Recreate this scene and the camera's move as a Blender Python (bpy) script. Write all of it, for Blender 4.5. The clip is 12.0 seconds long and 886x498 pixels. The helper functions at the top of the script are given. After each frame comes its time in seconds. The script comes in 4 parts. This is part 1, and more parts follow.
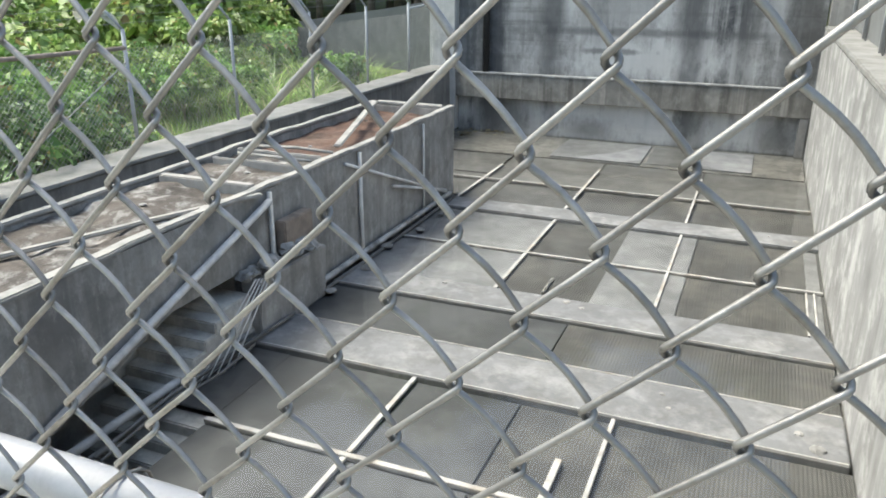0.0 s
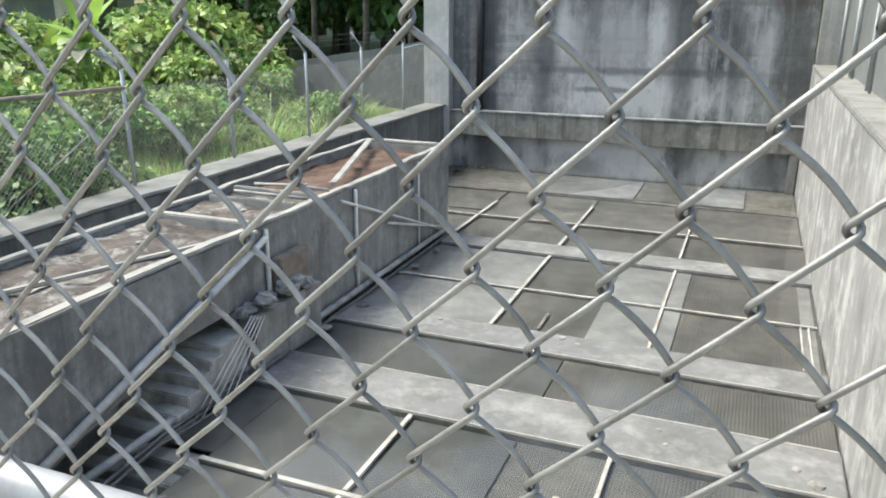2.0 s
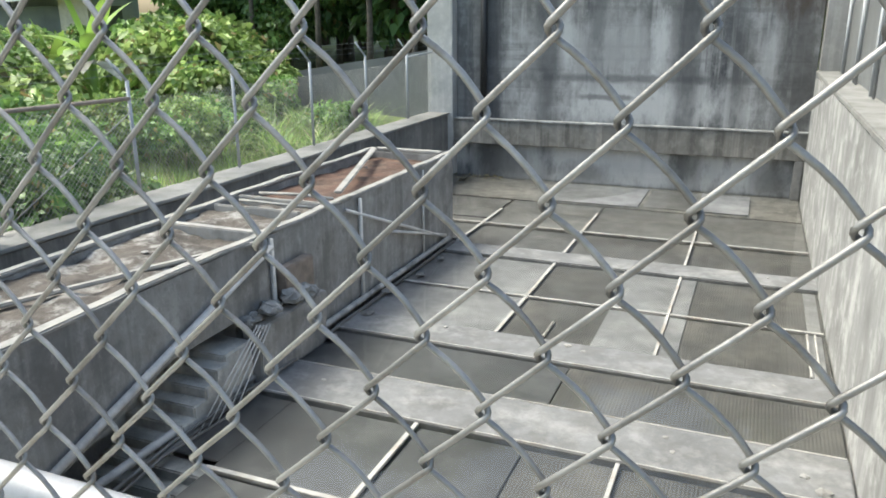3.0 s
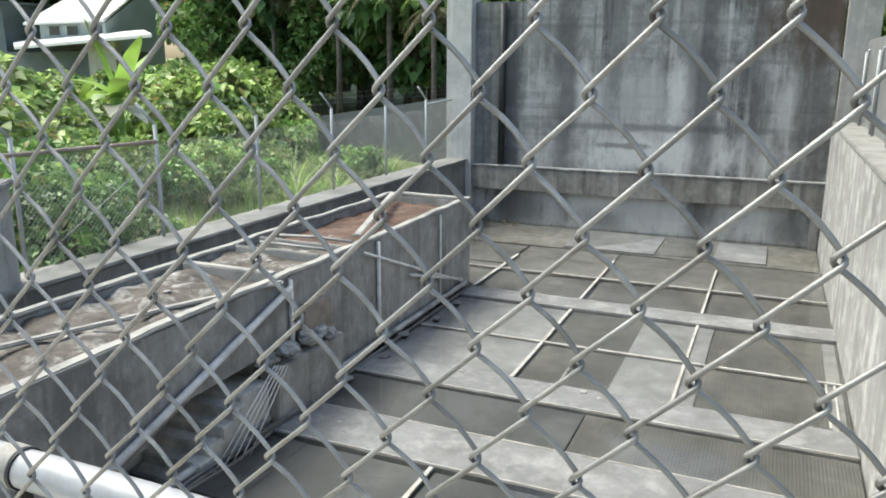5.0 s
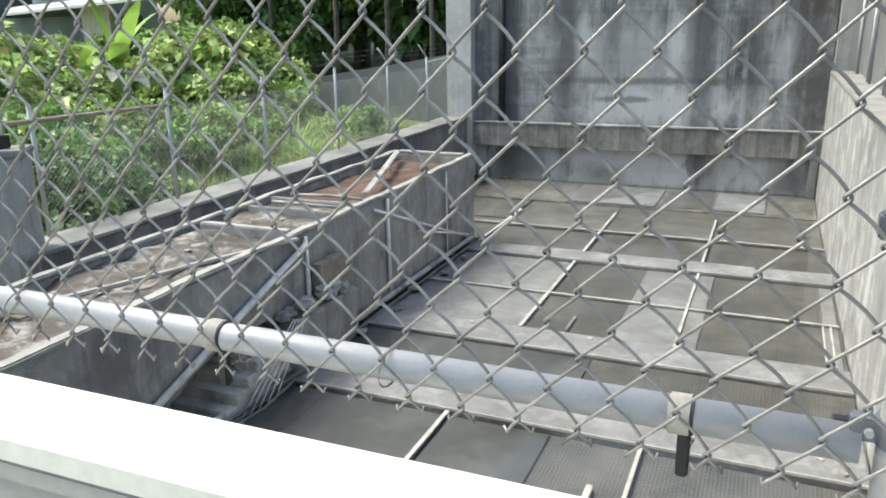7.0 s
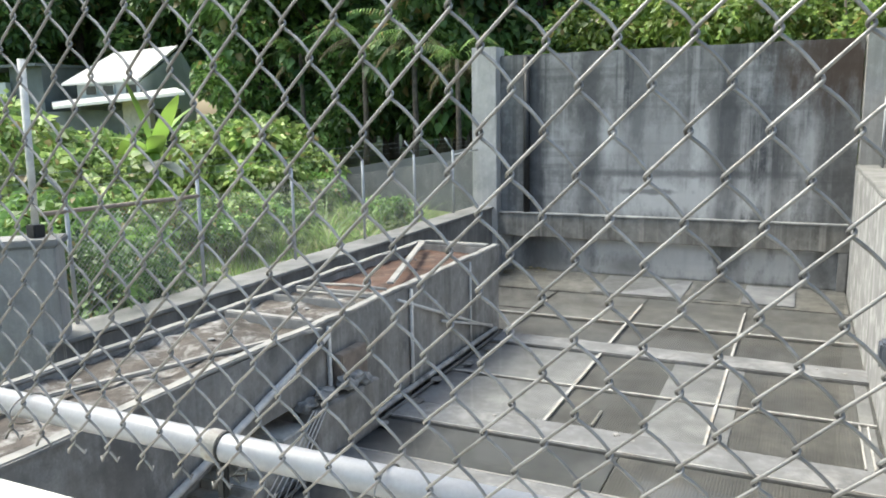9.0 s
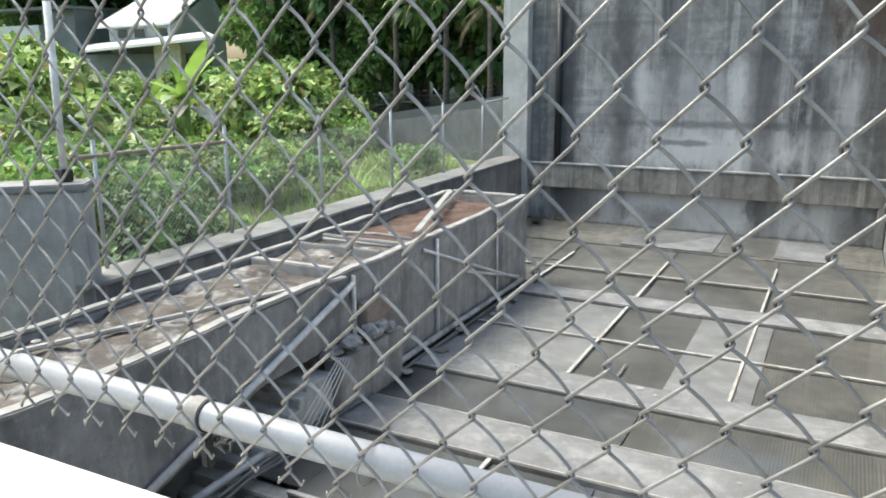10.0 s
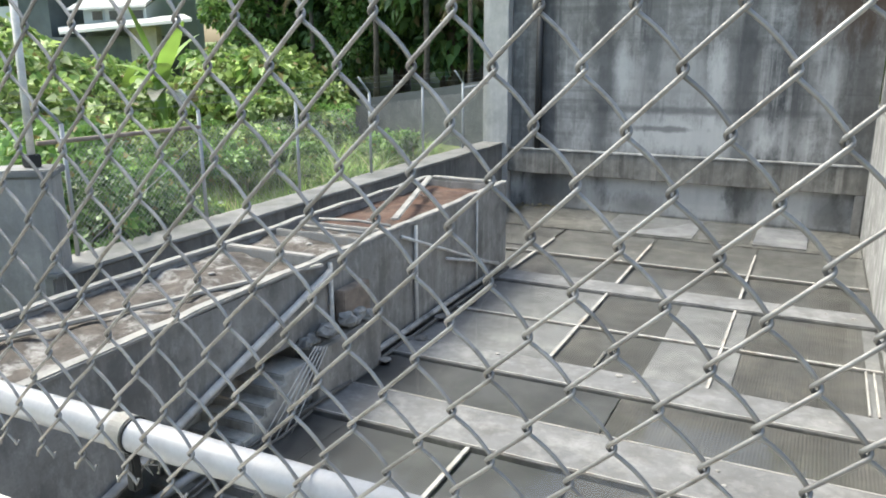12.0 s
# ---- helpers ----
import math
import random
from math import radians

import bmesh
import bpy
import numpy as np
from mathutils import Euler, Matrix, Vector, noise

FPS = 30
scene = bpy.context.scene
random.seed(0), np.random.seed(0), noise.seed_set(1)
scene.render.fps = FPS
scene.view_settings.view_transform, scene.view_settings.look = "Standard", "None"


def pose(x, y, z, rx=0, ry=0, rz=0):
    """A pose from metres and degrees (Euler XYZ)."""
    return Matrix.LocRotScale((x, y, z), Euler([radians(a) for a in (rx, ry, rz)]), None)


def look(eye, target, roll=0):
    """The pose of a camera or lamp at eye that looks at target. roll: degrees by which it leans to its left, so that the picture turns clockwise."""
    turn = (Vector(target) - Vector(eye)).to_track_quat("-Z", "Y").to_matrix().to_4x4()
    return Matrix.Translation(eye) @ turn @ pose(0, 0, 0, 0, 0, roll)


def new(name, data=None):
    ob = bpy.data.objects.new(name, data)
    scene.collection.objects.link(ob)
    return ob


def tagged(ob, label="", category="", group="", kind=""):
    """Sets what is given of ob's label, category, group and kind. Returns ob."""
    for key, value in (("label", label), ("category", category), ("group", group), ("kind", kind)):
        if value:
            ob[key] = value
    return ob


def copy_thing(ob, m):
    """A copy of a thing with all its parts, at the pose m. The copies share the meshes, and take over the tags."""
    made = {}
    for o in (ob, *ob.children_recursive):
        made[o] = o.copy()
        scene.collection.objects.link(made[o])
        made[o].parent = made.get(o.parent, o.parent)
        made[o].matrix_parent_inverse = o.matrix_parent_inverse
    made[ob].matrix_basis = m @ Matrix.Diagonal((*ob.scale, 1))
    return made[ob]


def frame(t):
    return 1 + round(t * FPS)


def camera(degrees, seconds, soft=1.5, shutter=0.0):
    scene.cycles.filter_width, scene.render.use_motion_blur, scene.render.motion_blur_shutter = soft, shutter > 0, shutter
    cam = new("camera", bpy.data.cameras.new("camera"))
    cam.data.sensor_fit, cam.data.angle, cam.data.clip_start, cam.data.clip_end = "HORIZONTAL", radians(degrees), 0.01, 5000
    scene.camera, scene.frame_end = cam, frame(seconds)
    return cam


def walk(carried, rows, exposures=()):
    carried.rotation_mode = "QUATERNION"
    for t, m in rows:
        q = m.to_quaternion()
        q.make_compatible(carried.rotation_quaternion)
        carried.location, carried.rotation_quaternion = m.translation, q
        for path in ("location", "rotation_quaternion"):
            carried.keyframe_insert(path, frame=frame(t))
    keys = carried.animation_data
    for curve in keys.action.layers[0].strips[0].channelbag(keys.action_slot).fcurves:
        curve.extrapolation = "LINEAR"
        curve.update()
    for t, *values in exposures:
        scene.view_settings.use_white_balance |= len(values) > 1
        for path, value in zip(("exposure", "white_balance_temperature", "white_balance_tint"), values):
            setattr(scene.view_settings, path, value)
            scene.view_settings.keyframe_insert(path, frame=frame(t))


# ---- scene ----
cam = camera(59.90, 12.0, soft=1.8)

# seconds, eye x, y, z, yaw to the left, pitch, roll
ROWS = [
    (0, 0.000, 0.000, 3.310, 22.32, -20.17, 0.14),
    (0.5, -0.004, -0.006, 3.313, 21.97, -19.46, 0.20),
    (1, -0.003, -0.015, 3.316, 21.93, -18.68, 0.04),
    (1.5, 0.000, -0.024, 3.318, 22.00, -17.92, -0.09),
    (2, 0.001, -0.033, 3.321, 21.88, -17.46, 0.05),
    (2.5, 0.001, -0.037, 3.321, 22.10, -17.06, -0.12),
    (4.5, -0.007, -0.060, 3.323, 22.21, -16.18, -1.05),
    (5, 0.009, -0.116, 3.331, 23.41, -13.49, 0.17),
    (5.5, 0.056, -0.193, 3.345, 23.10, -11.40, -0.39),
    (6, 0.042, -0.300, 3.345, 23.86, -10.71, -0.35),
    (6.5, 0.013, -0.394, 3.348, 21.90, -11.56, -1.28),
    (7, 0.012, -0.394, 3.344, 23.36, -16.51, -1.12),
    (7.2, 0.021, -0.389, 3.348, 23.35, -14.12, -1.56),
    (9, 0.037, -0.377, 3.372, 25.23, -9.91, -1.01),
    (9.5, 0.044, -0.338, 3.372, 27.05, -12.73, -0.57),
    (10, 0.041, -0.296, 3.375, 27.53, -13.70, -0.53),
    (10.5, 0.020, -0.282, 3.376, 25.75, -13.26, -0.88),
    (11, 0.025, -0.253, 3.373, 24.61, -12.95, -0.33),
    (11.5, 0.026, -0.221, 3.367, 26.29, -14.97, -0.34),
    (12, 0.028, -0.203, 3.369, 26.11, -14.79, -0.22),
]


def eye_pose(x, y, z, yaw, pitch, roll):
    a, b = radians(yaw), radians(pitch)
    ahead = Vector((-math.sin(a) * math.cos(b), math.cos(a) * math.cos(b), math.sin(b)))
    eye = Vector((x, y, z))
    return look(eye, eye + ahead, roll)


walk(cam, [(row[0], eye_pose(*row[1:])) for row in ROWS], exposures=[(0.0, 1.42, 6580, 1), (5.0, 1.39, 6600, 0), (8.0, 1.4, 6580, 1), (12.0, 1.44, 6540, 2)])

# ---- light ----
world = bpy.data.worlds.new("world")
scene.world = world
world.use_nodes = True
wn, wl = world.node_tree.nodes, world.node_tree.links
wn.clear()
sky = wn.new("ShaderNodeTexSky")
sky.sky_type = "NISHITA"
sky.sun_disc = False
sky.sun_elevation = radians(58)
sky.sun_rotation = radians(-75)
sky.air_density, sky.dust_density, sky.ozone_density = 1.0, 4.0, 1.0
wbg, wout = wn.new("ShaderNodeBackground"), wn.new("ShaderNodeOutputWorld")
wbg.inputs["Strength"].default_value = 0.15
wl.new(sky.outputs[0], wbg.inputs[0])
wl.new(wbg.outputs[0], wout.inputs[0])

sun = new("sun", bpy.data.lights.new("sun", "SUN"))
sun.data.energy, sun.data.angle, sun.data.color = 1.7, radians(25), (1.0, 0.96, 0.9)
sun.matrix_world = look((-9.0, 2.0, 16.0), (0, 5, 0))


# ---- materials ----
def material(name, color, rough=0.8, metal=0.0, dark=0.6, light=1.3, scale=1.2, streak=0.0, streak_color=(0.03, 0.03, 0.03), stain=None,
             stain_amount=0.0, stain_scale=0.8, bump=0.15, grain=60.0, per_piece=0.0, world_space=True, spots=(), bands=0.0, mottle=0.0, fine_streak=0.25):
    """Weathered surface: broad blotches, fine grain, run-down streaks, stains and relief."""
    m = bpy.data.materials.new(name)
    m.use_nodes = True
    nt = m.node_tree
    nodes, links = nt.nodes, nt.links
    bsdf = nodes["Principled BSDF"]
    coord = nodes.new("ShaderNodeTexCoord")
    if world_space:
        geo = nodes.new("ShaderNodeNewGeometry")
        place = geo.outputs["Position"]
    else:
        place = coord.outputs["Object"]

    def noise_at(freq, detail=5.0, stretch=None, rough_=0.6):
        n = nodes.new("ShaderNodeTexNoise")
        n.inputs["Scale"].default_value = freq
        n.inputs["Detail"].default_value = detail
        n.inputs["Roughness"].default_value = rough_
        if stretch:
            mp = nodes.new("ShaderNodeMapping")
            mp.inputs["Scale"].default_value = stretch
            links.new(place, mp.inputs["Vector"])
            links.new(mp.outputs["Vector"], n.inputs["Vector"])
        else:
            links.new(place, n.inputs["Vector"])
        return n.outputs["Fac"]

    def ramp(fac, lo, hi, a=0.0, b=1.0):
        r = nodes.new("ShaderNodeMapRange")
        r.inputs["From Min"].default_value, r.inputs["From Max"].default_value = lo, hi
        r.inputs["To Min"].default_value, r.inputs["To Max"].default_value = a, b
        links.new(fac, r.inputs["Value"])
        return r.outputs["Result"]

    def mix(fac, a, b, kind="MIX"):
        x = nodes.new("ShaderNodeMix")
        x.data_type, x.blend_type = "RGBA", kind
        for sock, v in ((x.inputs[0], fac), (x.inputs[6], a), (x.inputs[7], b)):
            if isinstance(v, bpy.types.NodeSocket):
                links.new(v, sock)
            elif isinstance(v, (int, float)):
                sock.default_value = v
            else:
                sock.default_value = (*v, 1.0)
        return x.outputs[2]

    lo = tuple(c * dark for c in color)
    hi = tuple(min(1.0, c * light) for c in color)
    col = mix(ramp(noise_at(scale, 6.0), 0.33, 0.67), lo, hi)
    col = mix(ramp(noise_at(grain, 3.0), 0.3, 0.7, 0.0, 0.25), col, tuple(c * 0.55 for c in color))
    if streak > 0:
        s = ramp(noise_at(2.2, 6.0, (1.5, 1.5, 0.06), 0.65), 0.48, 0.59)
        b = ramp(noise_at(0.7, 3.0), 0.3, 0.6, 0.35, 1.0)
        mul = nodes.new("ShaderNodeMath")
        mul.operation = "MULTIPLY"
        links.new(s, mul.inputs[0])
        links.new(b, mul.inputs[1])
        amt = nodes.new("ShaderNodeMath")
        amt.operation = "MULTIPLY"
        links.new(mul.outputs[0], amt.inputs[0])
        amt.inputs[1].default_value = streak
        col = mix(amt.outputs[0], col, streak_color)
        fine = ramp(noise_at(8.5, 5.0, (1.4, 1.4, 0.07), 0.65), 0.5, 0.68, 0.0, fine_streak * streak)
        col = mix(fine, col, tuple(c * 0.5 for c in color))
        pale = ramp(noise_at(3.7, 5.0, (1.3, 1.3, 0.05), 0.6), 0.53, 0.63, 0.0, 0.55 * streak)
        col = mix(pale, col, tuple(min(1.0, c * 1.9) for c in color))
    if stain is not None:
        s = ramp(noise_at(stain_scale, 6.0, None, 0.7), 0.5, 0.66, 0.0, stain_amount)
        col = mix(s, col, stain)
    if mottle > 0:
        # cloudy damp patches and pale bloom, finer and coarser
        col = mix(ramp(noise_at(4.5, 9.0, None, 0.72), 0.5, 0.68, 0.0, mottle), col, tuple(c * 0.42 for c in color))
        col = mix(ramp(noise_at(7.0, 8.0, (1.0, 1.0, 0.55), 0.75), 0.52, 0.7, 0.0, mottle * 0.8), col, tuple(min(1.0, c * 1.75) for c in color))
    if bands > 0:
        # level marks left by formwork boards and old water lines
        col = mix(ramp(noise_at(1.0, 4.0, (0.12, 0.12, 4.5), 0.7), 0.52, 0.62, 0.0, bands), col, tuple(c * 0.45 for c in color))
    for at, radius, spot, amount in spots:
        off = nodes.new("ShaderNodeVectorMath")
        off.operation = "SUBTRACT"
        links.new(place, off.inputs[0])
        off.inputs[1].default_value = at
        div = nodes.new("ShaderNodeVectorMath")
        div.operation = "DIVIDE"
        links.new(off.outputs[0], div.inputs[0])
        div.inputs[1].default_value = radius
        size = nodes.new("ShaderNodeVectorMath")
        size.operation = "LENGTH"
        links.new(div.outputs[0], size.inputs[0])
        edge = nodes.new("ShaderNodeMath")
        edge.operation = "MULTIPLY_ADD"
        links.new(noise_at(3.2, 8.0, (1.0, 1.0, 0.45), 0.72), edge.inputs[0])
        edge.inputs[1].default_value = 2.2
        links.new(size.outputs["Value"], edge.inputs[2])
        col = mix(ramp(edge.outputs[0], 2.1, 1.45, 0.0, amount), col, spot)
    if per_piece > 0:
        oi = nodes.new("ShaderNodeObjectInfo")
        v = ramp(oi.outputs["Random"], 0.0, 1.0, 1.0 - per_piece, 1.0 + per_piece)
        hs = nodes.new("ShaderNodeHueSaturation")
        links.new(v, hs.inputs["Value"])
        links.new(col, hs.inputs["Color"])
        col = hs.outputs["Color"]
    links.new(col, bsdf.inputs["Base Color"])
    bsdf.inputs["Metallic"].default_value = metal
    links.new(ramp(noise_at(scale * 3, 4.0), 0.3, 0.7, max(0.02, rough - 0.12), min(1.0, rough + 0.1)), bsdf.inputs["Roughness"])
    if bump > 0:
        bp = nodes.new("ShaderNodeBump")
        bp.inputs["Strength"].default_value = bump
        bp.inputs["Distance"].default_value = 0.01
        links.new(noise_at(grain * 0.6, 6.0), bp.inputs["Height"])
        links.new(bp.outputs["Normal"], bsdf.inputs["Normal"])
    return m


def leaf_material(name, dark, light, dry=(0.3, 0.24, 0.1), dry_share=0.04, gloss=0.45):
    m = bpy.data.materials.new(name)
    m.use_nodes = True
    nodes, links = m.node_tree.nodes, m.node_tree.links
    bsdf, out = nodes["Principled BSDF"], nodes["Material Output"]
    geo = nodes.new("ShaderNodeNewGeometry")
    ramp = nodes.new("ShaderNodeValToRGB")
    el = ramp.color_ramp.elements
    el[0].position, el[0].color = 0.0, (*dark, 1)
    el[1].position, el[1].color = 1.0 - dry_share * 2, (*light, 1)
    e = el.new(1.0 - dry_share)
    e.color = (*dry, 1)
    links.new(geo.outputs["Random Per Island"], ramp.inputs[0])
    noise_n = nodes.new("ShaderNodeTexNoise")
    noise_n.inputs["Scale"].default_value = 0.9
    links.new(geo.outputs["Position"], noise_n.inputs["Vector"])
    hs = nodes.new("ShaderNodeHueSaturation")
    mr = nodes.new("ShaderNodeMapRange")
    mr.inputs["From Min"].default_value, mr.inputs["From Max"].default_value = 0.3, 0.7
    mr.inputs["To Min"].default_value, mr.inputs["To Max"].default_value = 0.42, 1.4
    links.new(noise_n.outputs["Fac"], mr.inputs["Value"])
    links.new(mr.outputs["Result"], hs.inputs["Value"])
    links.new(ramp.outputs["Color"], hs.inputs["Color"])
    links.new(hs.outputs["Color"], bsdf.inputs["Base Color"])
    bsdf.inputs["Roughness"].default_value = gloss
    tr = nodes.new("ShaderNodeBsdfTranslucent")
    links.new(hs.outputs["Color"], tr.inputs["Color"])
    mx = nodes.new("ShaderNodeMixShader")
    mx.inputs[0].default_value = 0.35
    links.new(bsdf.outputs[0], mx.inputs[1])
    links.new(tr.outputs[0], mx.inputs[2])
    links.new(mx.outputs[0], out.inputs["Surface"])
    return m


def water_material():
    m = bpy.data.materials.new("still_water")
    m.use_nodes = True
    nodes, links = m.node_tree.nodes, m.node_tree.links
    nodes.remove(nodes["Principled BSDF"])
    clear, shine, fres, mx = (nodes.new(k) for k in ("ShaderNodeBsdfTransparent", "ShaderNodeBsdfGlossy", "ShaderNodeFresnel", "ShaderNodeMixShader"))
    clear.inputs["Color"].default_value = (0.97, 0.975, 0.965, 1)
    shine.inputs["Roughness"].default_value = 0.06
    fres.inputs["IOR"].default_value = 1.33
    geo, nz, bp = nodes.new("ShaderNodeNewGeometry"), nodes.new("ShaderNodeTexNoise"), nodes.new("ShaderNodeBump")
    nz.inputs["Scale"].default_value = 3.0
    bp.inputs["Strength"].default_value, bp.inputs["Distance"].default_value = 0.02, 0.02
    links.new(geo.outputs["Position"], nz.inputs["Vector"])
    links.new(nz.outputs["Fac"], bp.inputs["Height"])
    links.new(bp.outputs["Normal"], shine.inputs["Normal"])
    links.new(fres.outputs[0], mx.inputs[0])
    links.new(clear.outputs[0], mx.inputs[1])
    links.new(shine.outputs[0], mx.inputs[2])
    links.new(mx.outputs[0], nodes["Material Output"].inputs["Surface"])
    return m


CONCRETE = material("concrete_basin", (0.185, 0.176, 0.162), 0.85, streak=0.5, streak_color=(0.04, 0.04, 0.04), stain=(0.27, 0.26, 0.245), stain_amount=0.5, mottle=0.4)
PILLAR_PALE = material("concrete_pillar_pale", (0.47, 0.455, 0.43), 0.85, dark=0.75, light=1.15, streak=0.35, streak_color=(0.18, 0.175, 0.17), stain=(0.3, 0.295, 0.28), stain_amount=0.4, stain_scale=1.5, mottle=0.25)
PILLAR = material("concrete_pillar", (0.36, 0.344, 0.32), 0.85, dark=0.75, light=1.15, streak=0.3, streak_color=(0.16, 0.16, 0.16), stain=(0.22, 0.215, 0.205), stain_amount=0.55, stain_scale=1.5, mottle=0.3)
CONCRETE_BACK = material("concrete_back", (0.205, 0.202, 0.195), 0.85, dark=0.5, light=1.45, scale=0.7, streak=0.95, streak_color=(0.05, 0.052, 0.056), stain=(0.4, 0.4, 0.395), stain_amount=0.6, stain_scale=0.9, bands=0.42, mottle=0.5,
                         # First spot: pale patches below the beam, lightened further against its shade.
                         spots=(((-2.3, 15.6, 0.4), (5.6, 1.0, 0.8), (0.54, 0.525, 0.49), 0.65), ((-2.2, 15.6, 1.65), (2.6, 1.0, 0.62), (0.5, 0.495, 0.48), 0.75), ((-2.6, 15.6, 2.7), (1.9, 1.0, 0.8), (0.36, 0.356, 0.345), 0.6),
                                ((-1.9, 15.6, 2.75), (0.22, 1.0, 0.9), (0.5, 0.495, 0.48), 0.7), ((-3.7, 15.6, 2.9), (0.2, 1.0, 0.7), (0.46, 0.456, 0.445), 0.6), ((0.1, 15.6, 2.6), (0.2, 1.0, 0.9), (0.44, 0.436, 0.425), 0.6),
                                ((-2.4, 15.6, 2.12), (2.9, 1.0, 0.1), (0.1, 0.1, 0.1), 0.7), ((-2.9, 15.6, 1.75), (0.9, 1.0, 0.07), (0.1, 0.1, 0.1), 0.7),
                                ((-5.3, 15.6, 2.6), (0.42, 1.0, 4.4), (0.05, 0.05, 0.052), 0.75), ((-4.05, 15.6, 3.0), (0.3, 1.0, 4.0), (0.055, 0.056, 0.058), 0.72), ((-3.1, 15.6, 3.9), (0.26, 1.0, 2.4), (0.07, 0.072, 0.075), 0.6),
                                ((-1.35, 15.6, 2.9), (0.32, 1.0, 4.2), (0.055, 0.056, 0.058), 0.74), ((-0.45, 15.6, 3.6), (0.26, 1.0, 2.8), (0.065, 0.065, 0.065), 0.6), ((0.6, 15.6, 2.7), (0.42, 1.0, 4.0), (0.06, 0.057, 0.054), 0.7), ((0.5, 15.6, 4.2), (1.3, 1.0, 1.1), (0.055, 0.033, 0.02), 0.85),
                                ((-5.0, 15.6, 0.35), (0.75, 1.0, 0.6), (0.07, 0.068, 0.062), 0.7), ((-1.2, 15.6, 0.45), (0.4, 1.0, 0.6), (0.07, 0.068, 0.06), 0.75), ((-3.2, 15.6, 0.2), (0.6, 1.0, 0.3), (0.09, 0.086, 0.078), 0.6), ((0.3, 15.6, 0.3), (0.4, 1.0, 0.5), (0.08, 0.077, 0.07), 0.65)))
CONCRETE_TROUGH = material("concrete_trough", (0.3, 0.286, 0.265), 0.8, dark=0.55, light=1.25, scale=1.6, streak=0.32, streak_color=(0.085, 0.08, 0.072), stain=(0.15, 0.135, 0.115), stain_amount=0.55, stain_scale=1.4, mottle=0.6, fine_streak=0.12)
CONCRETE_PALE = material("concrete_pale", (0.27, 0.266, 0.258), 0.85, dark=0.7, light=1.2, streak=0.45, streak_color=(0.13, 0.126, 0.118), stain=(0.5, 0.49, 0.47), stain_amount=0.65, stain_scale=2.4, mottle=0.2)
CONCRETE_MARKED = material("concrete_marked", (0.215, 0.2, 0.175), 0.8, dark=0.6, light=1.2, scale=1.5, streak=0.8, streak_color=(0.055, 0.05, 0.04), stain=(0.31, 0.3, 0.27), stain_amount=0.5, stain_scale=2.0, mottle=0.45)
CONCRETE_BEAM = material("concrete_beam", (0.166, 0.166, 0.167), 0.7, dark=0.75, light=1.15, scale=1.5, streak=0.4, streak_color=(0.1, 0.094, 0.085), stain=(0.34, 0.335, 0.32), stain_amount=0.5, stain_scale=2.0, mottle=0.2)
CONCRETE_CAP = material("concrete_cap", (0.235, 0.23, 0.218), 0.85, dark=0.7, light=1.2, scale=2.0, stain=(0.12, 0.12, 0.1), stain_amount=0.5, stain_scale=2.5)
STEP = material("concrete_step", (0.56, 0.535, 0.48), 0.8, dark=0.6, light=1.2, scale=2.5, stain=(0.14, 0.125, 0.1), stain_amount=0.5, stain_scale=3.0, mottle=0.4)
RIM = material("rim_mortar", (0.33, 0.32, 0.3), 0.8, dark=0.55, light=1.2, scale=4.0, stain=(0.16, 0.13, 0.1), stain_amount=0.5, stain_scale=4.0)
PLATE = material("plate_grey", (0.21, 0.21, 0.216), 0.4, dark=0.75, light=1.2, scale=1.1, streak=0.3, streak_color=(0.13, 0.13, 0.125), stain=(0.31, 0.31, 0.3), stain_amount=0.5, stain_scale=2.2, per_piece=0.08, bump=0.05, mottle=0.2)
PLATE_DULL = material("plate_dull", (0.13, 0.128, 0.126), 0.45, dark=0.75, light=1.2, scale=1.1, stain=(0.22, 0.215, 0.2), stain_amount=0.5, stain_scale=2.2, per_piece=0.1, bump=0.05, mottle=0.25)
STRIP = material("strip_pale", (0.42, 0.405, 0.38), 0.7, dark=0.7, light=1.15, scale=5.0, stain=(0.25, 0.19, 0.12), stain_amount=0.5, stain_scale=3.0)
MEDIA = material("settler_media", (0.088, 0.086, 0.082), 0.7, dark=0.65, light=1.2, scale=1.6, stain=(0.15, 0.138, 0.12), stain_amount=0.4)
# Blue-grey tone and pale smears stand in for sky reflected in the water.
PLATE_SKY_TINT = material("plate_sky_tint", (0.076, 0.078, 0.08), 0.4, dark=0.65, light=1.4, scale=0.9, stain=(0.15, 0.15, 0.148), stain_amount=0.5, stain_scale=1.6, per_piece=0.08, bump=0.05, mottle=0.15)
SLUDGE = material("sludge_floor", (0.12, 0.118, 0.112), 0.8, scale=0.8)
RUST_SOIL = material("rusty_mud", (0.075, 0.04, 0.027), 0.9, dark=0.4, light=1.7, scale=2.6, stain=(0.17, 0.125, 0.095), stain_amount=0.6, stain_scale=2.3, bump=0.9, grain=22.0, mottle=0.6)
GREY_MUD = material("grey_mud", (0.072, 0.06, 0.05), 0.85, dark=0.45, light=1.5, scale=3.0, stain=(0.32, 0.31, 0.295), stain_amount=0.95, stain_scale=3.2, bump=1.0, grain=22.0, mottle=0.7)
GALV = material("galvanised_steel", (0.31, 0.298, 0.285), 0.5, metal=0.85, dark=0.7, light=1.15, scale=14.0, stain=(0.15, 0.13, 0.11), stain_amount=0.6, stain_scale=26.0, bump=0.12, grain=300.0, per_piece=0.14)
BAND_STEEL = material("band_steel", (0.17, 0.178, 0.2), 0.45, metal=0.3, dark=0.7, light=1.2, scale=20.0)
